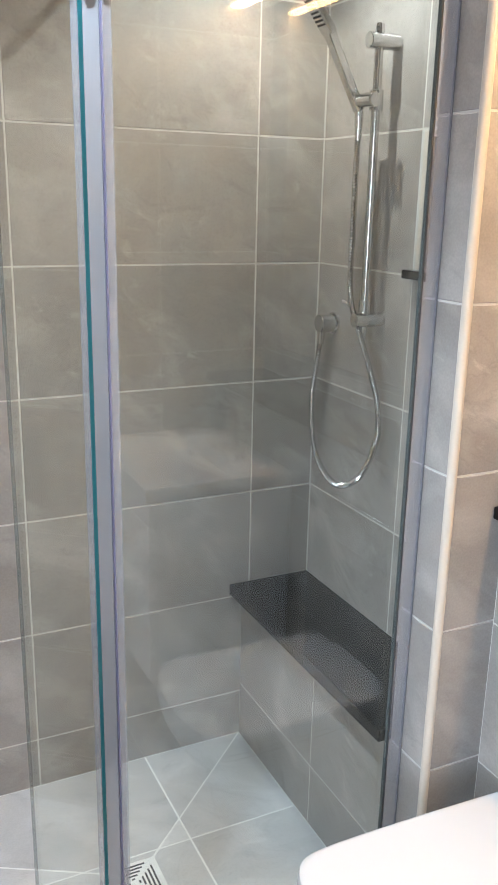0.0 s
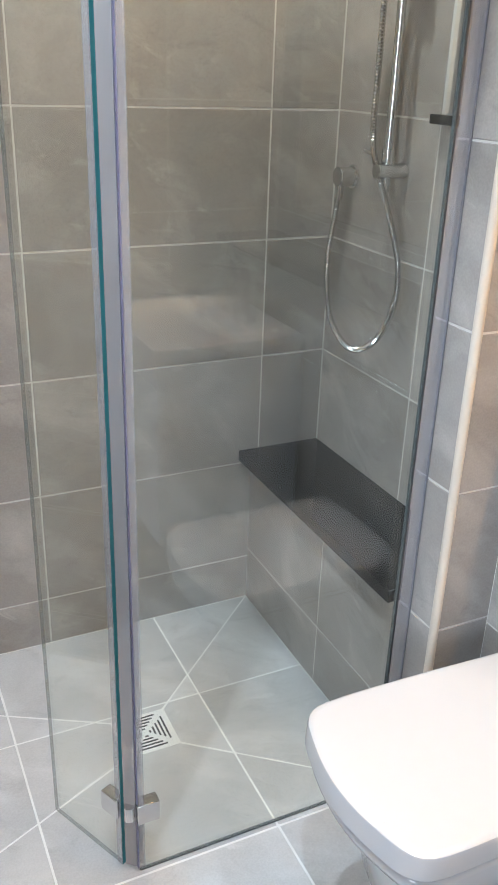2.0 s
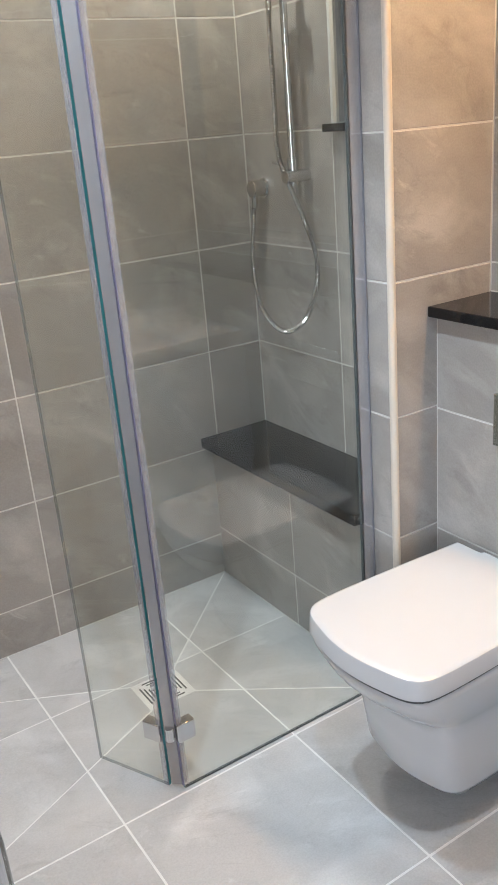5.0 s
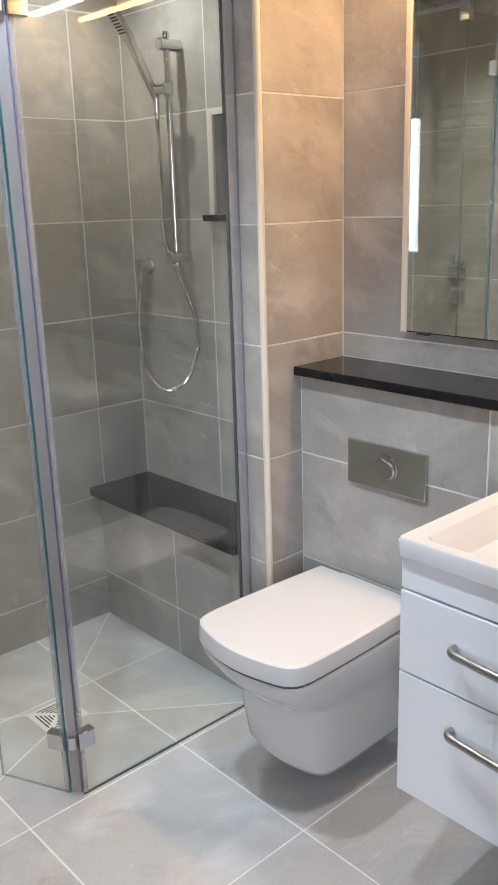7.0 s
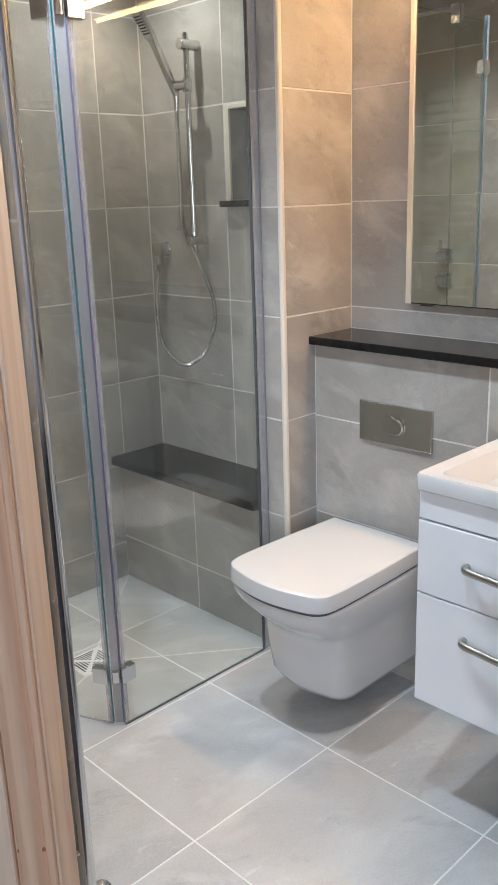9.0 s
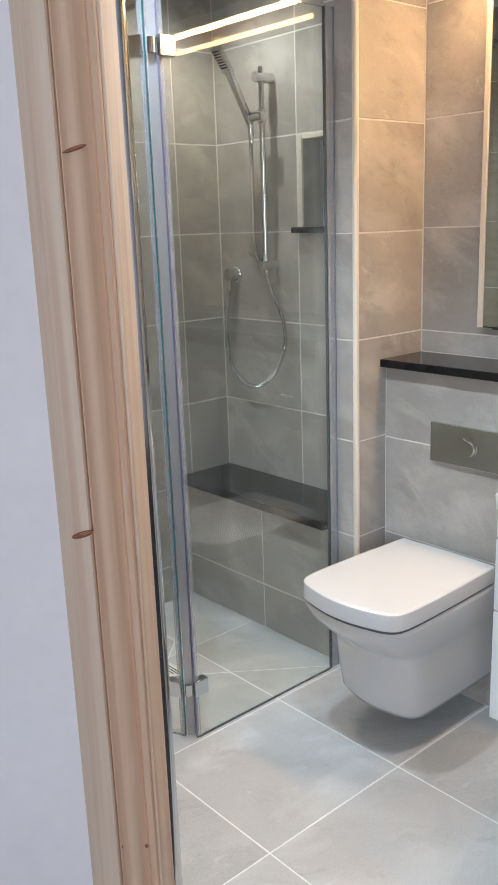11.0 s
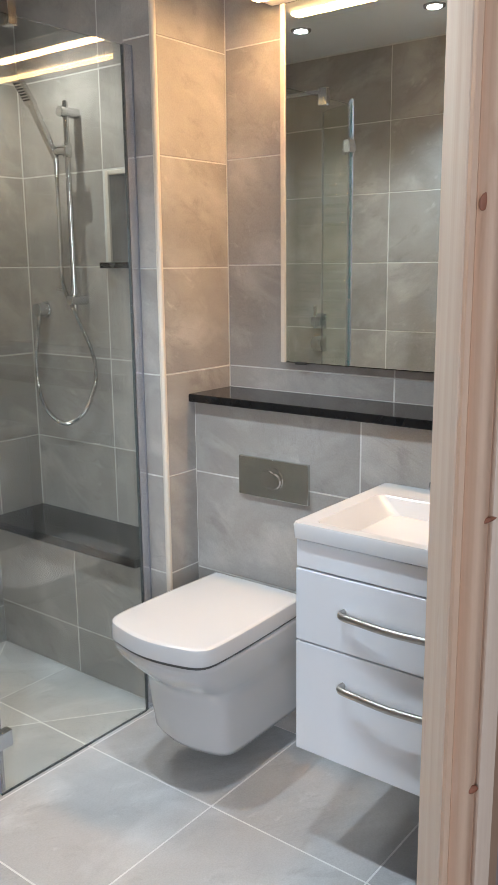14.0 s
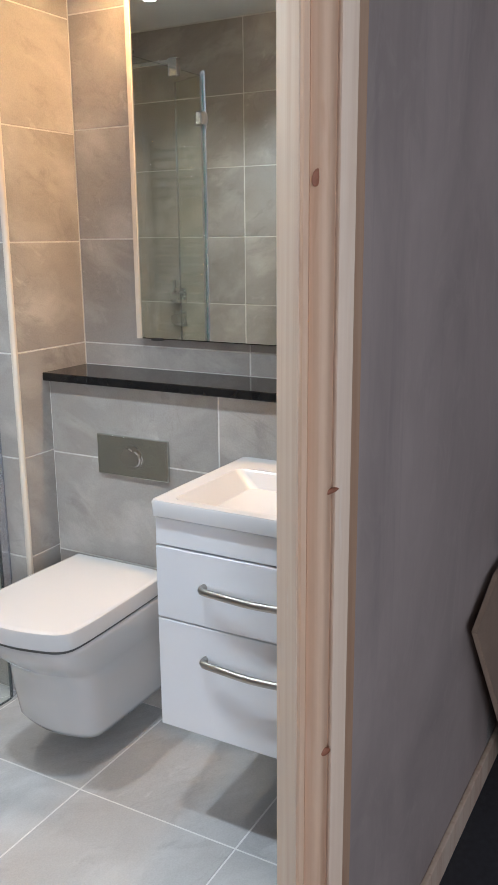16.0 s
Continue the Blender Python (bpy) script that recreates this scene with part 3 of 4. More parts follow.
part("silicone_bead", box(XP - 0.0023, XP - 0.0004, GY - 0.0026, GY + 0.0026, 0.002, TOP + 0.004), SILICONE, screen, "thin grey silicone line", round_=False)
part("sill_seal", box(0.592, PX, GY - 0.0022, GY + 0.0022, 0.0002, 0.0036), RUBBER, screen, "dark bottom seal", round_=False)
SZ0, SZ1 = 0.012, TOP + 0.020


def strip(p, q, thick, z0=SZ0, z1=SZ1):
    """An upright strip from p to q in plan."""
    p, q = Vector(p), Vector(q)
    n = Vector((q.y - p.y, p.x - q.x)).normalized() * thick / 2
    return prism([tuple(p - n), tuple(q - n), tuple(q + n), tuple(p + n)], z0, z1)


fd = (F - H).normalized()
fn = Vector((-fd.y, fd.x))
# web between the two panes, with a leg on each face of either pane
part("hinge_seal", strip(H - fd * 0.0012 + Vector((0.003, -0.002)), (0.5868, GY + 0.001), 0.0026), SEAL, screen, "translucent grey hinge seal strip")
for side in (-1, 1):
    o = fn * 0.0052 * side
    part("seal_leg", strip(H + o - fd * 0.001, H + o + fd * 0.012, 0.0016), SEAL_LEG, screen, "milky clear seal leg")
    y = GY + 0.0050 * side
    part("seal_leg", strip((0.5885, y), (0.6010, y), 0.0016), SEAL_LEG, screen, "milky clear seal leg")
part("seal_lip", box(0.5868, 0.5896, GY - 0.0042, GY + 0.0042, 0.010, TOP), LIP, screen, "thin dark lavender seal lip", round_=False)
for z in (0.155, 1.772):
    hinge = part("hinge", rod((0.575, 1.482, z - 0.016), (0.575, 1.482, z + 0.016), 0.010, seg=16), CHROME, screen, "chrome glass hinge")
    part("plate", box(0.586, 0.630, GY - 0.013, GY + 0.013, z - 0.023, z + 0.023, 0.0025), CHROME, hinge)
    d = (F - H).normalized()
    bm = box(0.002, 0.046, -0.012, 0.012, z - 0.023, z + 0.023, 0.0025)
    bmesh.ops.transform(bm, matrix=pose(H.x, H.y, 0, 0, 0, math.degrees(math.atan2(d.y, d.x))), verts=bm.verts)
    part("plate", bm, CHROME, hinge)
bar = part("support_bar", box(0.766, 0.778, GY + 0.015, YN - 0.012, TOP + 0.016, TOP + 0.030, 0.002), CHROME, screen, "square chrome support bar")
part("clamp", box(0.760, 0.784, GY - 0.012, GY + 0.022, TOP - 0.024, TOP + 0.034, 0.0015), CHROME, bar, "chrome glass clamp")
part("wall_socket", box(0.757, 0.787, YN - 0.014, YN - 0.0005, TOP + 0.008, TOP + 0.038, 0.003), CHROME, bar)

# ---- rain head ----
RX0, RY0, RZ, RH = 0.823, 1.776, 1.990, 0.094          # middle, height and half width of the plate
rain = thing("rain_shower_head", (RX0, RY0, RZ), "square chrome rain shower head on a ceiling arm", "shower head")
part("plate", box(RX0 - RH, RX0 + RH, RY0 - RH, RY0 + RH, RZ + 0.003, RZ + 0.016, 0.003), CHROME, rain)
part("nozzle_face", box(RX0 - RH + 0.007, RX0 + RH - 0.007, RY0 - RH + 0.007, RY0 + RH - 0.007, RZ, RZ + 0.0025), RUBBER, rain, "dark rubber nozzle face", round_=False)
bm = None
for i in range(9):
    for j in range(9):
        x, y = RX0 + 0.0195 * (i - 4), RY0 + 0.0195 * (j - 4)
        bm = rod((x, y, RZ - 0.0035), (x, y, RZ + 0.0002), 0.0042, 0.0052, 6, bm)
tagged(part("nozzles", bm, BRUSHED, rain, "rows of small nozzles"), kind="stuff")
part("arm", rod((RX0, RY0, RZ + 0.016), (RX0, RY0, CEIL - 0.006), 0.0095), CHROME, rain)
part("rose", rod((RX0, RY0, CEIL - 0.010), (RX0, RY0, CEIL - 0.0005), 0.028, 0.030), CHROME, rain)
part("collar", rod((RX0, RY0, RZ + 0.016), (RX0, RY0, RZ + 0.040), 0.015, 0.0115), CHROME, rain)

# ---- riser rail with hand shower ----
riser = thing("shower_riser_rail", (1.335, 1.955, 1.20), "chrome shower riser rail with hand shower and metal hose", "shower rail")
part("rail", rod((1.333, 1.953, 1.195), (1.333, 1.953, 1.855), 0.0095), CHROME, riser)
for z in (1.828, 1.238):
    part("bracket", rod((1.306, 1.953, z), (XE - 0.0005, 1.953, z), 0.0165, bevel=0.002), CHROME, riser)
part("finial", rod((1.333, 1.953, 1.846), (1.333, 1.953, 1.862), 0.0105, 0.008), CHROME, riser)
part("lower_clip", rod((1.333, 1.953, 1.256), (1.333, 1.953, 1.284), 0.0135, bevel=0.002), CHROME, riser)
slider = part("slider", rod((1.308, 1.990, 1.712), (1.308, 1.918, 1.708), 0.0150, bevel=0.003), CHROME, riser)
part("slider_body", rod((1.333, 1.953, 1.690), (1.333, 1.953, 1.732), 0.0145, bevel=0.002), CHROME, slider)
# handset: squared handle rising to a flat angled head
a, b = Vector((1.312, 1.985, 1.690)), Vector((1.224, 1.985, 1.848))
d = (b - a).normalized()
m = Matrix.Translation(a) @ d.to_track_quat("Z", "Y").to_matrix().to_4x4()
bm = box(-0.011, 0.011, -0.010, 0.010, 0.0, (b - a).length, 0.003)
for v in bm.verts:
    v.co.x *= 0.85 + 0.25 * v.co.z / (b - a).length
bmesh.ops.transform(bm, matrix=m, verts=bm.verts)
handset = part("hand_shower", bm, CHROME, riser, "slim squared chrome hand shower")
bm = box(-0.020, 0.020, -0.009, 0.009, 0.0, 0.088, 0.004)
m2 = Matrix.Translation(b - d * 0.012) @ (d + Vector((-0.15, 0, -0.05))).to_track_quat("Z", "Y").to_matrix().to_4x4()
bmesh.ops.transform(bm, matrix=m2, verts=bm.verts)
part("head", bm, CHROME, handset)
for i in range(7):
    for side in (-1, 1):
        bm = box(-0.015, 0.015, 0.0085 * side, 0.0098 * side, 0.022 + i * 0.0090, 0.0262 + i * 0.0090)
        bmesh.ops.transform(bm, matrix=m2, verts=bm.verts)
        part("nozzle_slot", bm, DARKMETAL, handset, "dark nozzle slot", round_=False)
path = spline([(1.345, 2.160, 1.185), (1.342, 2.166, 1.13), (1.333, 2.176, 1.00), (1.330, 2.150, 0.885), (1.328, 2.085, 0.828), (1.328, 2.010, 0.818), (1.328, 1.925, 0.868),
               (1.328, 1.868, 0.965), (1.328, 1.868, 1.050), (1.324, 1.905, 1.135), (1.318, 1.955, 1.225), (1.312, 1.984, 1.300), (1.312, 1.986, 1.45), (1.312, 1.986, 1.60), (1.312, 1.985, 1.695)], 46)
part("hose", tube(path, 0.0078, 10, 0.0021), CHROME, riser, "ribbed chrome shower hose", angle=26)
part("hose_ring", rod((1.312, 1.972, 1.268), (1.312, 2.012, 1.276), 0.0035, seg=10), CHROME, riser)
part("hose_cone", rod((1.312, 1.985, 1.630), (1.312, 1.985, 1.690), 0.0075, 0.010), CHROME, riser)
outlet = thing("shower_hose_outlet", (XE, 2.160, 1.20), "round chrome shower hose wall outlet", "wall outlet")
part("body", rod((XE - 0.0005, 2.160, 1.202), (1.334, 2.160, 1.202), 0.0225, bevel=0.003, seg=28), CHROME, outlet)
part("rose", rod((XE - 0.0005, 2.160, 1.202), (XE - 0.006, 2.160, 1.202), 0.0285, 0.027, seg=28), CHROME, outlet)
part("nipple", rod((1.345, 2.160, 1.188), (1.345, 2.161, 1.150), 0.0095, 0.008), CHROME, outlet)

# ---- shower valves on the west wall ----
for z in (1.078, 0.970):
    v = thing("shower_valve", (XW, 2.005, z), "square chrome shower control valve", "valve", group="shower valves")
    part("plate", box(XW + 0.0005, XW + 0.008, 1.968, 2.042, z - 0.036, z + 0.036, 0.002), CHROME, v)
    part("knob", box(XW + 0.008, XW + 0.055, 1.985, 2.025, z - 0.020, z + 0.020, 0.003), CHROME, v)
    if z > 1.0:
        part("lever", box(XW + 0.040, XW + 0.054, 1.999, 2.011, z + 0.018, z + 0.075, 0.002), CHROME, v)

# ---- towel rail ----
rail = thing("towel_rail", (XW + 0.06, 1.14, 0.12), "tall chrome ladder towel rail with bowed bars", "towel rail")
Y0, Y1, RX = 0.872, 1.335, XW + 0.080
for y in (Y0, Y1):
    part("upright", rod((RX, y, 0.135), (RX, y, 1.793), 0.0155, seg=18, bevel=0.003), CHROME, rail)
    for z in (0.30, 1.64):
        part("wall_bracket", rod((XW + 0.0005, y, z), (RX - 0.013, y, z), 0.008, seg=12), CHROME, rail)
    valve = part("valve", rod((RX, y, 0.137), (RX, y, 0.100), 0.010, seg=14), CHROME, rail, "chrome radiator valve")
    part("valve_body", rod((RX, y, 0.114), (RX + 0.034, y + 0.034, 0.114), 0.009, seg=14), CHROME, valve)
    part("valve_head", rod((RX + 0.034, y + 0.034, 0.114), (RX + 0.075, y + 0.075, 0.114), 0.0190, 0.0205, bevel=0.004), CHROME, valve)
    part("pipe", rod((RX, y, 0.100), (RX, y, 0.001), 0.0075, seg=12), CHROME, valve)
zs = [0.22 + 0.042 * i for i in range(8)] + [0.66 + 0.042 * i for i in range(8)] + [1.10 + 0.042 * i for i in range(7)] + [1.52 + 0.042 * i for i in range(6)]
first = None
for z in zs:
    if first is None:
        pts = [(RX + 0.004 + 0.034 * math.sin(math.pi * k / 12), Y0 + (Y1 - Y0) * k / 12, z) for k in range(13)]
        first = part("bar", tube([Vector(p) for p in pts], 0.0105, 14), CHROME, rail, angle=45)
        z_first = z
    else:
        again = new("bar", first.data)
        again.parent = rail
        again.location = first.location + Vector((0, 0, z - z_first))

# ---- toilet ----
TY = 1.143


def pan_ring(xf, xb, hw_back, hw_mid, z, round_front, n=20):
    """Half-round-cornered plan of the pan at height z: straight sides, bowed front."""
    xf, pts = xf - 0.011, [(xb, -hw_back)]
    r = min(round_front, hw_mid * 0.95)
    bow = 0.022 * hw_mid / 0.19
    pts += [(xb - (xb - xf - bow - r) * k / 5, -(hw_back + (hw_mid - hw_back) * min(1, k / 3.5))) for k in range(1, 6)]
    arc = []
    for k in range(1, 9):
        a = math.pi / 2 * k / 8
        arc.append((xf + bow + r - r * math.sin(a) - r * 0.0, -(hw_mid - r) - r * math.cos(a)))
    pts += arc
    for k in range(1, 7):
        y = -(hw_mid - r) + 2 * (hw_mid - r) * k / 12
        pts.append((xf + bow * (y / (hw_mid - r)) ** 2, y))
    full = pts + [(x, -y) for x, y in reversed(pts) if abs(y) > 1e-9]
    for again in range(4):                             # ease the corner into the bowed front
        full = [p if i < 3 or i > len(full) - 4 else tuple(0.25 * a + 0.5 * b + 0.25 * c for a, b, c in zip(full[i - 1], p, full[i + 1])) for i, p in enumerate(full)]
    return [(x, TY + y, z - 0.005) for x, y in full]


toilet = thing("toilet", (1.05, TY, 0.09), "white wall-hung ceramic toilet with closed squared lid", "toilet")
prof = [(0.098, 0.965, 0.112, 0.112, 0.045), (0.103, 0.944, 0.128, 0.130, 0.050), (0.122, 0.932, 0.136, 0.138, 0.050), (0.20, 0.922, 0.139, 0.142, 0.048), (0.262, 0.915, 0.141, 0.144, 0.048),
        (0.286, 0.905, 0.144, 0.145, 0.06), (0.306, 0.884, 0.149, 0.153, 0.065), (0.335, 0.850, 0.154, 0.162, 0.068), (0.365, 0.824, 0.158, 0.168, 0.066), (0.392, 0.811, 0.159, 0.170, 0.062), (0.402, 0.811, 0.159, 0.170, 0.062), (0.406, 0.816, 0.155, 0.166, 0.060)]
part("pan", loft([pan_ring(xf, XB - 0.0005, hb, hm, z, r) for z, xf, hb, hm, r in prof]), CERAMIC, toilet, "white glazed ceramic pan", angle=55)
# solid ring in the gap, its dark colour stands for the shade there
part("buffer_gap", loft([pan_ring(0.8125, 1.250, 0.155, 0.1665, z, 0.06) for z in (0.4035, 0.4150)]), SHADOWGAP, toilet, "dark ring coloured as the shaded gap under the seat")
lid = [(0.412, 0.808, 0.158, 0.170, 0.060), (0.415, 0.804, 0.161, 0.173, 0.062), (0.448, 0.806, 0.161, 0.173, 0.062), (0.4555, 0.808, 0.159, 0.171, 0.061), (0.4585, 0.813, 0.155, 0.167, 0.058), (0.4595, 0.822, 0.148, 0.160, 0.053)]
lid_part = part("lid", loft([pan_ring(xf, 1.262 - (0.006 if z > 0.455 else 0.0), hb, hm, z, r) for z, xf, hb, hm, r in lid]), CERAMIC, toilet, "white closed soft-edged seat lid", angle=30)
part("hinge_bar", box(1.225, 1.283, TY - 0.10, TY + 0.10, 0.407, 0.445, 0.006), CERAMIC, toilet)

# ---- flush plate ----
plate = thing("flush_plate", (XB, 1.113, 0.763), "brushed steel dual flush plate with round buttons", "flush plate")
part("plate", box(XB - 0.011, XB - 0.0005, 0.987, 1.226, 0.703, 0.817, 0.002), PLATE, plate)
part("button_ring", rod((XB - 0.010, 1.107, 0.760), (XB - 0.0135, 1.107, 0.760), 0.037, 0.035, 36), CHROME, plate)
part("button", rod((XB - 0.0125, 1.119, 0.760), (XB - 0.0165, 1.119, 0.760), 0.027, 0.024, 32), CHROME, plate, "polished crescent flush button")
part("button", rod((XB - 0.0125, 1.099, 0.757), (XB - 0.0175, 1.099, 0.757), 0.024, 0.020, 32), CHROME, plate, "polished round flush button")

# ---- vanity ----
VX, VY0, VY1 = 0.890, 0.250, 0.754
vanity = thing("vanity_unit", (1.09, 0.502, 0.262), "glossy white wall-hung vanity unit with two drawers", "vanity unit")
part("carcass", box(VX + 0.020, XB - 0.0005, VY0 + 0.001, VY1 - 0.001, 0.264, 0.762, 0.001), LACQUER, vanity, round_=False)
part("top_rail", box(VX + 0.002, VX + 0.0195, VY0, VY1, 0.7005, 0.762, 0.002), LACQUER, vanity)
for z0, z1, hz in ((0.262, 0.5265, 0.4525), (0.530, 0.6965, 0.622)):
    drawer = part("drawer", box(VX, VX + 0.0195, VY0, VY1, z0, z1, 0.002), LACQUER, vanity, "glossy white drawer front")
    pts = spline([(VX + 0.004, 0.631, hz), (VX - 0.020, 0.626, hz), (VX - 0.027, 0.58, hz), (VX - 0.033, 0.505, hz), (VX - 0.027, 0.43, hz), (VX - 0.020, 0.382, hz), (VX + 0.004, 0.375, hz)], 6)
    bm = tube(pts, 0.0068, 12)
    for v in bm.verts:
        v.co.z = hz + (v.co.z - hz) * 1.25
    part("handle", bm, BRUSHED, drawer, "bowed brushed chrome handle", angle=50)

# ---- basin ----
basin = thing("basin", (1.09, 0.505, 0.777), "white rectangular ceramic basin on the vanity unit", "basin")


def basin_ring(x0, x1, y0, y1, z, r, n=6):
    pts = []
    for cxx, cyy, a0 in ((x1 - r, y1 - r, 0), (x0 + r, y1 - r, 90), (x0 + r, y0 + r, 180), (x1 - r, y0 + r, 270)):
        for k in range(n + 1):
            a = radians(a0 + 90 * k / n)
            pts.append((cxx + r * math.cos(a), cyy + r * math.sin(a), z))
    return pts


rings = [basin_ring(VX + 0.004, XB - 0.001, VY0 + 0.002, VY1 - 0.002, 0.7625, 0.006), basin_ring(0.882, XB - 0.0005, 0.245, 0.757, 0.767, 0.010), basin_ring(0.880, XB - 0.0005, 0.243, 0.759, 0.797, 0.010),
         basin_ring(0.883, XB - 0.0005, 0.246, 0.756, 0.803, 0.010), basin_ring(0.908, 1.190, 0.285, 0.717, 0.8025, 0.018), basin_ring(0.911, 1.187, 0.289, 0.713, 0.799, 0.018),
         basin_ring(0.935, 1.165, 0.345, 0.640, 0.735, 0.03), basin_ring(0.955, 1.140, 0.385, 0.605, 0.707, 0.035), basin_ring(1.02, 1.07, 0.48, 0.53, 0.704, 0.02)]
bowl = part("bowl", loft(rings), CERAMIC, basin, angle=34)
part("waste", rod((1.045, 0.505, 0.7045), (1.045, 0.505, 0.711), 0.030, 0.028, 28), CHROME, bowl, "round chrome waste")
tap = thing("basin_tap", (1.225, 0.512, 0.803), "chrome mono basin mixer tap", "tap")
part("body", rod((1.225, 0.512, 0.803), (1.225, 0.512, 0.908), 0.023, 0.021, 28, bevel=0.003), CHROME, tap)
bm = box(0.0, 0.165, -0.016, 0.016, -0.013, 0.009, 0.004)
bmesh.ops.transform(bm, matrix=pose(1.225, 0.512, 0.866, 0, -5, 180), verts=bm.verts)
spout = part("spout", bm, CHROME, tap)
part("aerator", rod((1.075, 0.512, 0.866), (1.075, 0.512, 0.856), 0.011, 0.010), CHROME, spout)
bm = box(-0.014, 0.125, -0.015, 0.015, 0.0, 0.010, 0.003)
bmesh.ops.transform(bm, matrix=pose(1.225, 0.512, 0.922, 0, -9, 180), verts=bm.verts)
part("lever", bm, CHROME, tap)
part("cap", rod((1.225, 0.512, 0.908), (1.225, 0.512, 0.930), 0.021, 0.019, 28, bevel=0.003), CHROME, tap)

# ---- mirror ----
MX, MY0, MY1, MZ0, MZ1 = 1.436, 0.40, 1.186, 1.070, 2.110
mirror = thing("wall_mirror", (MX, 0.80, MZ0), "tall silvered bathroom mirror above the black ledge", "mirror")
part("backing", box(MX + 0.006, XT - 0.0005, MY0 + 0.006, MY1 - 0.018, MZ0 + 0.006, MZ1 - 0.006), WHITEPLASTIC, mirror, round_=False)
bv, dp = 0.003, 0.0020


def rect(y0, y1, z0, z1, x):
    return [(x, y0, z0), (x, y1, z0), (x, y1, z1), (x, y0, z1)]


GY1 = MY1 - 0.0150                                     # the glass ends at the cream strip
bm = loft([rect(MY0, GY1, MZ0, MZ1, MX + 0.0055), rect(MY0, GY1, MZ0, MZ1, MX + dp), rect(MY0 + bv, GY1 - bv, MZ0 + 0.003, MZ1 - bv, MX)])
for v in bm.verts:                                     # hung a hair out of true
    v.co.x += 0.004 * (v.co.y - 0.80) - 0.0010 * (v.co.z - 1.60)
part("glass", bm, MIRROR, mirror, "clear silvered mirror glass", round_=False)
# added cream strip: its colour stands for the partition reflected in the mirror's bevel
part("edge_strip", box(MX - 0.001, XT - 0.0006, GY1 + 0.0004, MY1, MZ0, MZ1, 0.001), TRIM, mirror, "narrow cream strip coloured as the wall mirrored in the bevel")
part("clip", box(MX - 0.003, MX + 0.010, 1.100, 1.135, MZ0 - 0.004, MZ0 + 0.004, 0.001), DARKMETAL, mirror, "small dark mirror clip")

# ---- light over the mirror ----
light = thing("mirror_light", (1.38, 0.70, 2.02), "white slim bar light with a bright LED strip above mirror", "wall light")
part("housing", box(1.318, 1.4345, 0.245, 1.212, 2.028, 2.060, 0.003), WHITEPLASTIC, light)
part("led_strip", box(1.326, 1.362, 0.253, 1.204, 2.0205, 2.0278, 0.002), LED, light, "glowing LED diffuser strip")

# ---- downlights ----
for x, y, watts, cone, where in DOWNLIGHTS:
    dl = thing("downlight", (x, y, CEIL), "recessed round ceiling downlight with chrome rim, lit", "downlight", group="ceiling downlights")
    bm = rod((x, y, CEIL - 0.0005), (x, y, CEIL - 0.006), 0.042, 0.040, 32)
    part("rim", bm, CHROME, dl)
    part("lens", rod((x, y, CEIL - 0.0062), (x, y, CEIL - 0.0085), 0.028, 0.026, 28), LENS, dl, "glowing lens")

# ---- door lining and architraves ----
lining = thing("door_lining", tuple(diag(-0.19, 0.47, 0.0)), "bare pine door lining of the angled doorway", "door frame", kind="structure")
part("jamb", diag_box(S_L + 0.001, -0.524, 0.417, 0.502, -0.011, DOOR_H, 0.0015), PINE, lining)
part("jamb", diag_box(0.161, S_R - 0.001, 0.417, 0.502, -0.011, DOOR_H, 0.0015), PINE, lining)
part("head", diag_box(-0.523, 0.160, 0.417, 0.502, DOOR_H - 0.02, DOOR_H + 0.025, 0.0015), PINE, lining)


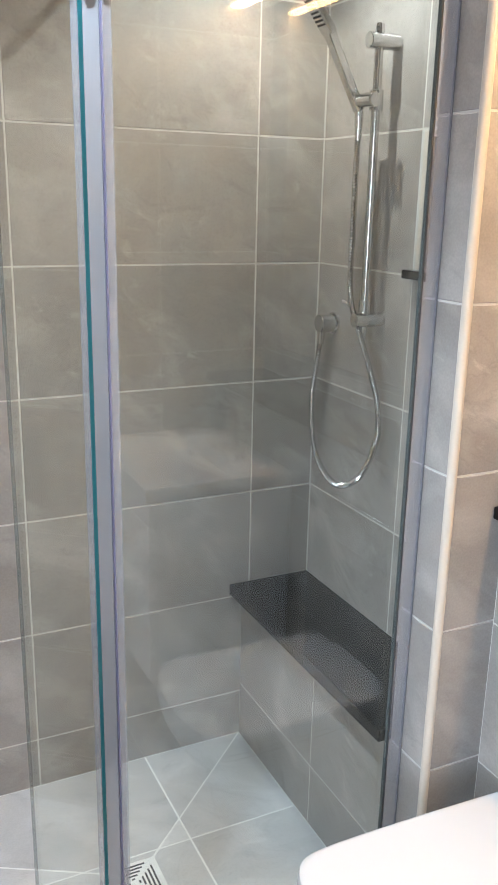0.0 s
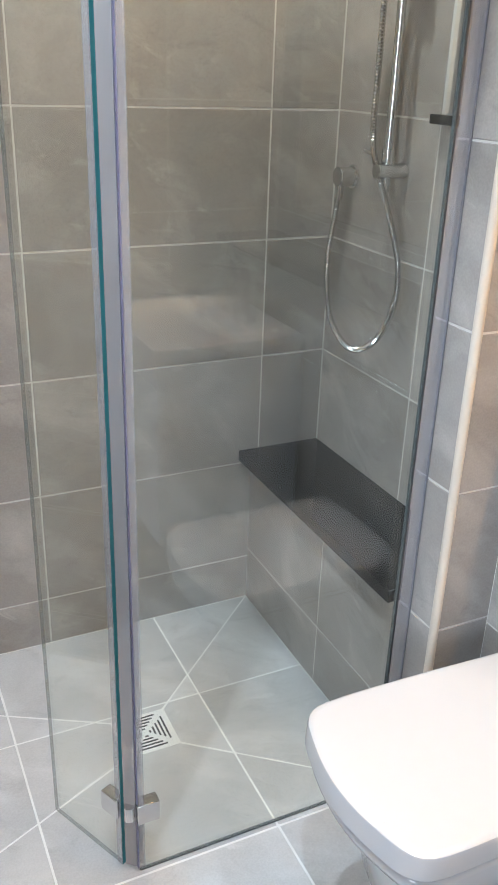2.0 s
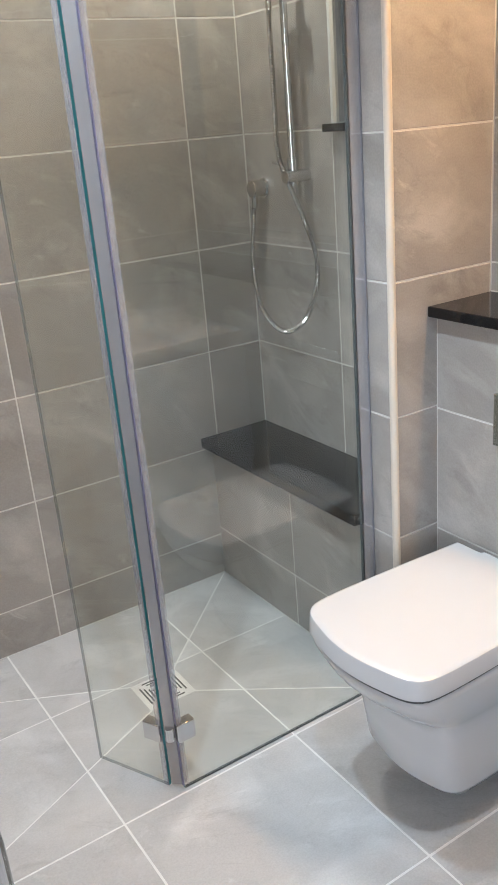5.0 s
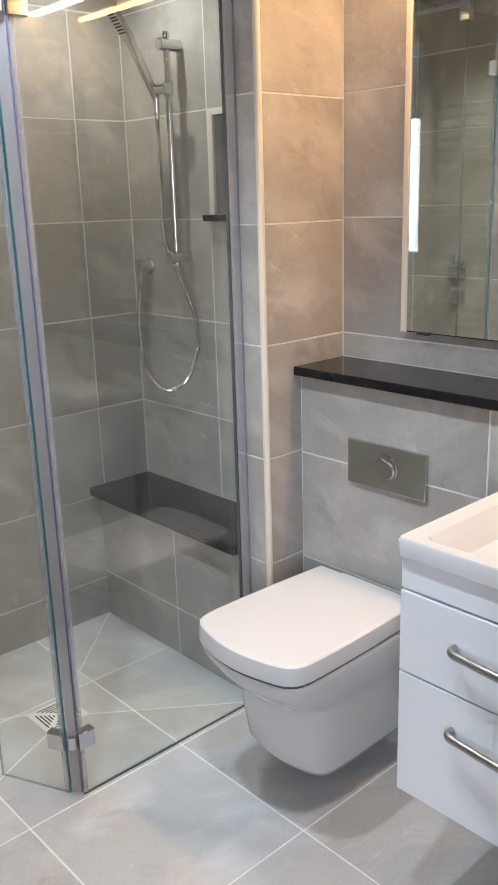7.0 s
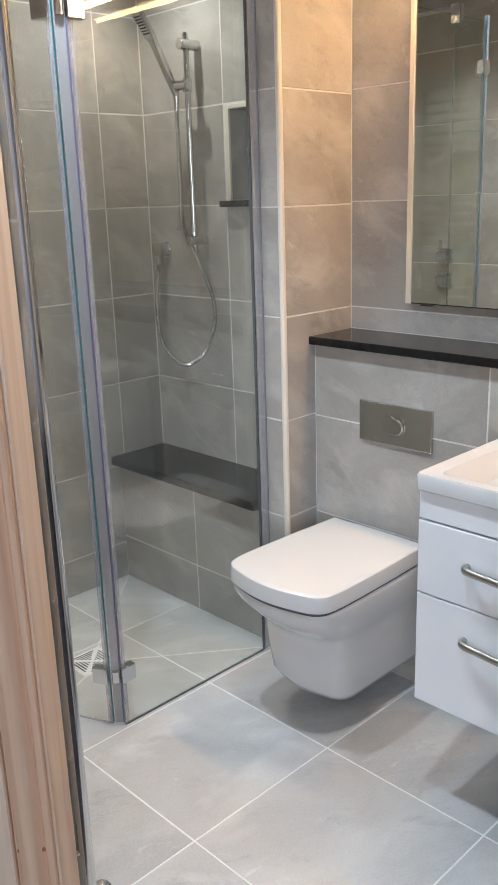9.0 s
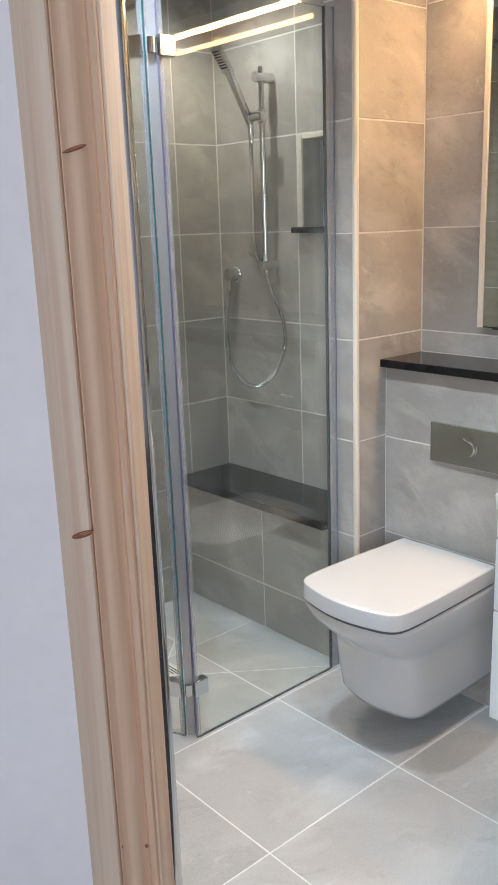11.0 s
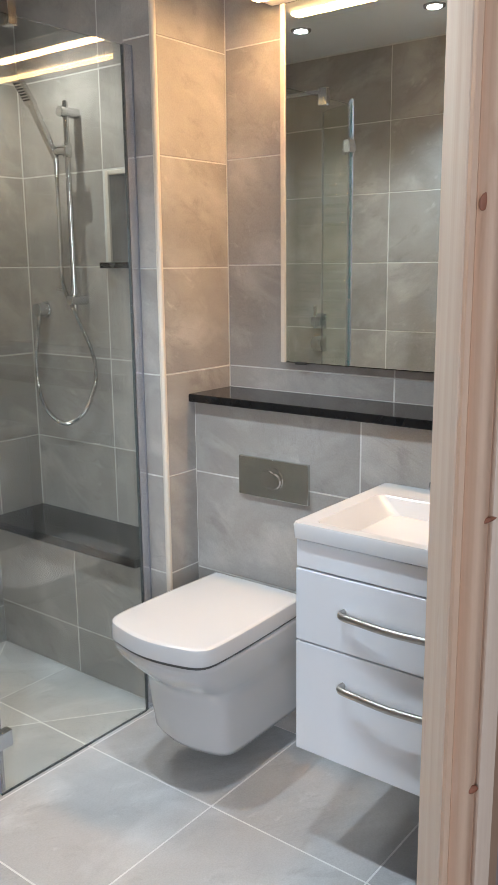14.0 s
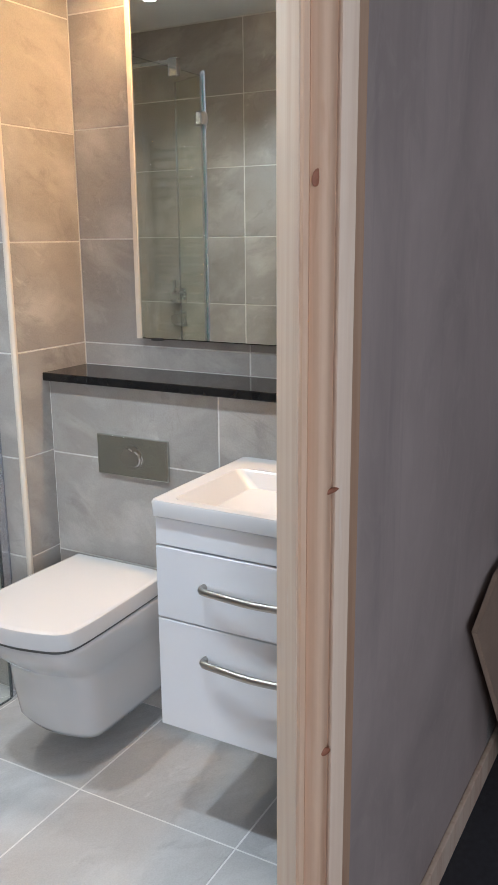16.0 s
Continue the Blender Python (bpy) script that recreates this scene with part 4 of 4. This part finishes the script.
def architrave(s_in, s_out, knots, label, edge_wood):
    """Moulded board: torus bead and hollow by the opening, then a flat to the outer edge."""
    w = s_out - s_in
    torus = [(0.16 + 0.36 * k / 12, 0.0060 + 0.0135 * math.sin(math.pi * (0.05 + 0.90 * k / 12))) for k in range(13)]
    bead = [(0.0, 0.0), (0.0, 0.0085), (0.012, 0.0105), (0.090, 0.0115), (0.110, 0.0085), (0.135, 0.0055)] + torus + [(0.528, 0.0040), (0.548, 0.0040), (0.548, 0.0)]
    board = [(0.550, 0.0), (0.550, 0.0105), (0.568, 0.0140), (0.600, 0.0150), (0.800, 0.0155), (0.812, 0.0152), (0.812, 0.0)]
    edge_slope = [(0.813, 0.0), (0.813, 0.0150), (1.0, 0.0060), (1.0, 0.0)]
    steps = bead[1:-1] + board[1:-1]
    ob = thing("architrave", tuple(diag(s_in + w / 2, 0.41, 0.0)), label, "architrave", kind="structure")
    for name, outline, wood in (("bead", bead, HEARTWOOD), ("board", board, PINE), ("outer_edge", edge_slope, edge_wood)):
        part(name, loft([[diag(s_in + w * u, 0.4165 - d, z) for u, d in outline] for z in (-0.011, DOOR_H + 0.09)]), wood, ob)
    for u, z, r, tall in knots:
        deep = [d for a, d in steps if a >= u][0]
        c = diag(s_in + w * u, 0.4165 - deep, z)
        one = bmesh.new()
        bmesh.ops.create_uvsphere(one, u_segments=14, v_segments=8, radius=1.0)
        m = Matrix.Translation(c) @ pose(0, 0, 0, 0, 0, -45) @ pose(0, 0, 0, 0, 14 if tall > 1 else -16, 0) @ Matrix.Diagonal((r, 0.0035 if tall < 1 else 0.0012, r * tall, 1))
        bmesh.ops.transform(one, matrix=m, verts=one.verts)
        part("knot", one, KNOT, ob, "dark red pine knot")


architrave(-0.528, -0.624, [(0.34, 1.463, 0.015, 0.16), (0.14, 0.533, 0.003, 1.1), (0.47, 0.534, 0.0035, 1.1), (0.66, 1.002, 0.015, 0.28)], "moulded bare pine architrave with knots beside white plaster", PINE)
architrave(0.163, 0.244, [(0.20, 1.417, 0.006, 1.8), (0.45, 1.030, 0.016, 0.22), (0.42, 0.654, 0.010, 0.6)], "moulded bare pine architrave with knots beside grey plaster", DARK_PINE)

# ---- bedroom details ----
bm = box(0.462, 4.2, 0.126, 0.1395, -0.012, 0.062, 0.003)
solo("skirting", bm, PINE, "bare pine skirting board along the plaster wall", "skirting", kind="structure")
bm = prism([(1.46, 0.0), (2.18, 0.0), (2.18, 0.62), (1.33, 0.60), (1.13, 0.545)], 0.0, 0.012)
for v in bm.verts:
    v.co = Vector((v.co.x, 0.050 + 0.1 * v.co.y + v.co.z, -0.012 + v.co.y))
solo("leaning_board", bm, BOARD, "brown offcut board leaning against the plaster wall", "board")
win = thing("window_1", (-2.92, -2.0, 0.85), "white framed bedroom window", "window", kind="structure")
for y0, y1, z0, z1 in ((-2.6, -2.54, 0.85, 2.05), (-1.46, -1.4, 0.85, 2.05), (-2.54, -1.46, 0.85, 0.91), (-2.54, -1.46, 1.99, 2.05), (-2.03, -1.97, 0.91, 1.99)):
    part("window_frame", box(-2.96, -2.90, y0, y1, z0, z1, 0.004), WHITEPLASTIC, win)
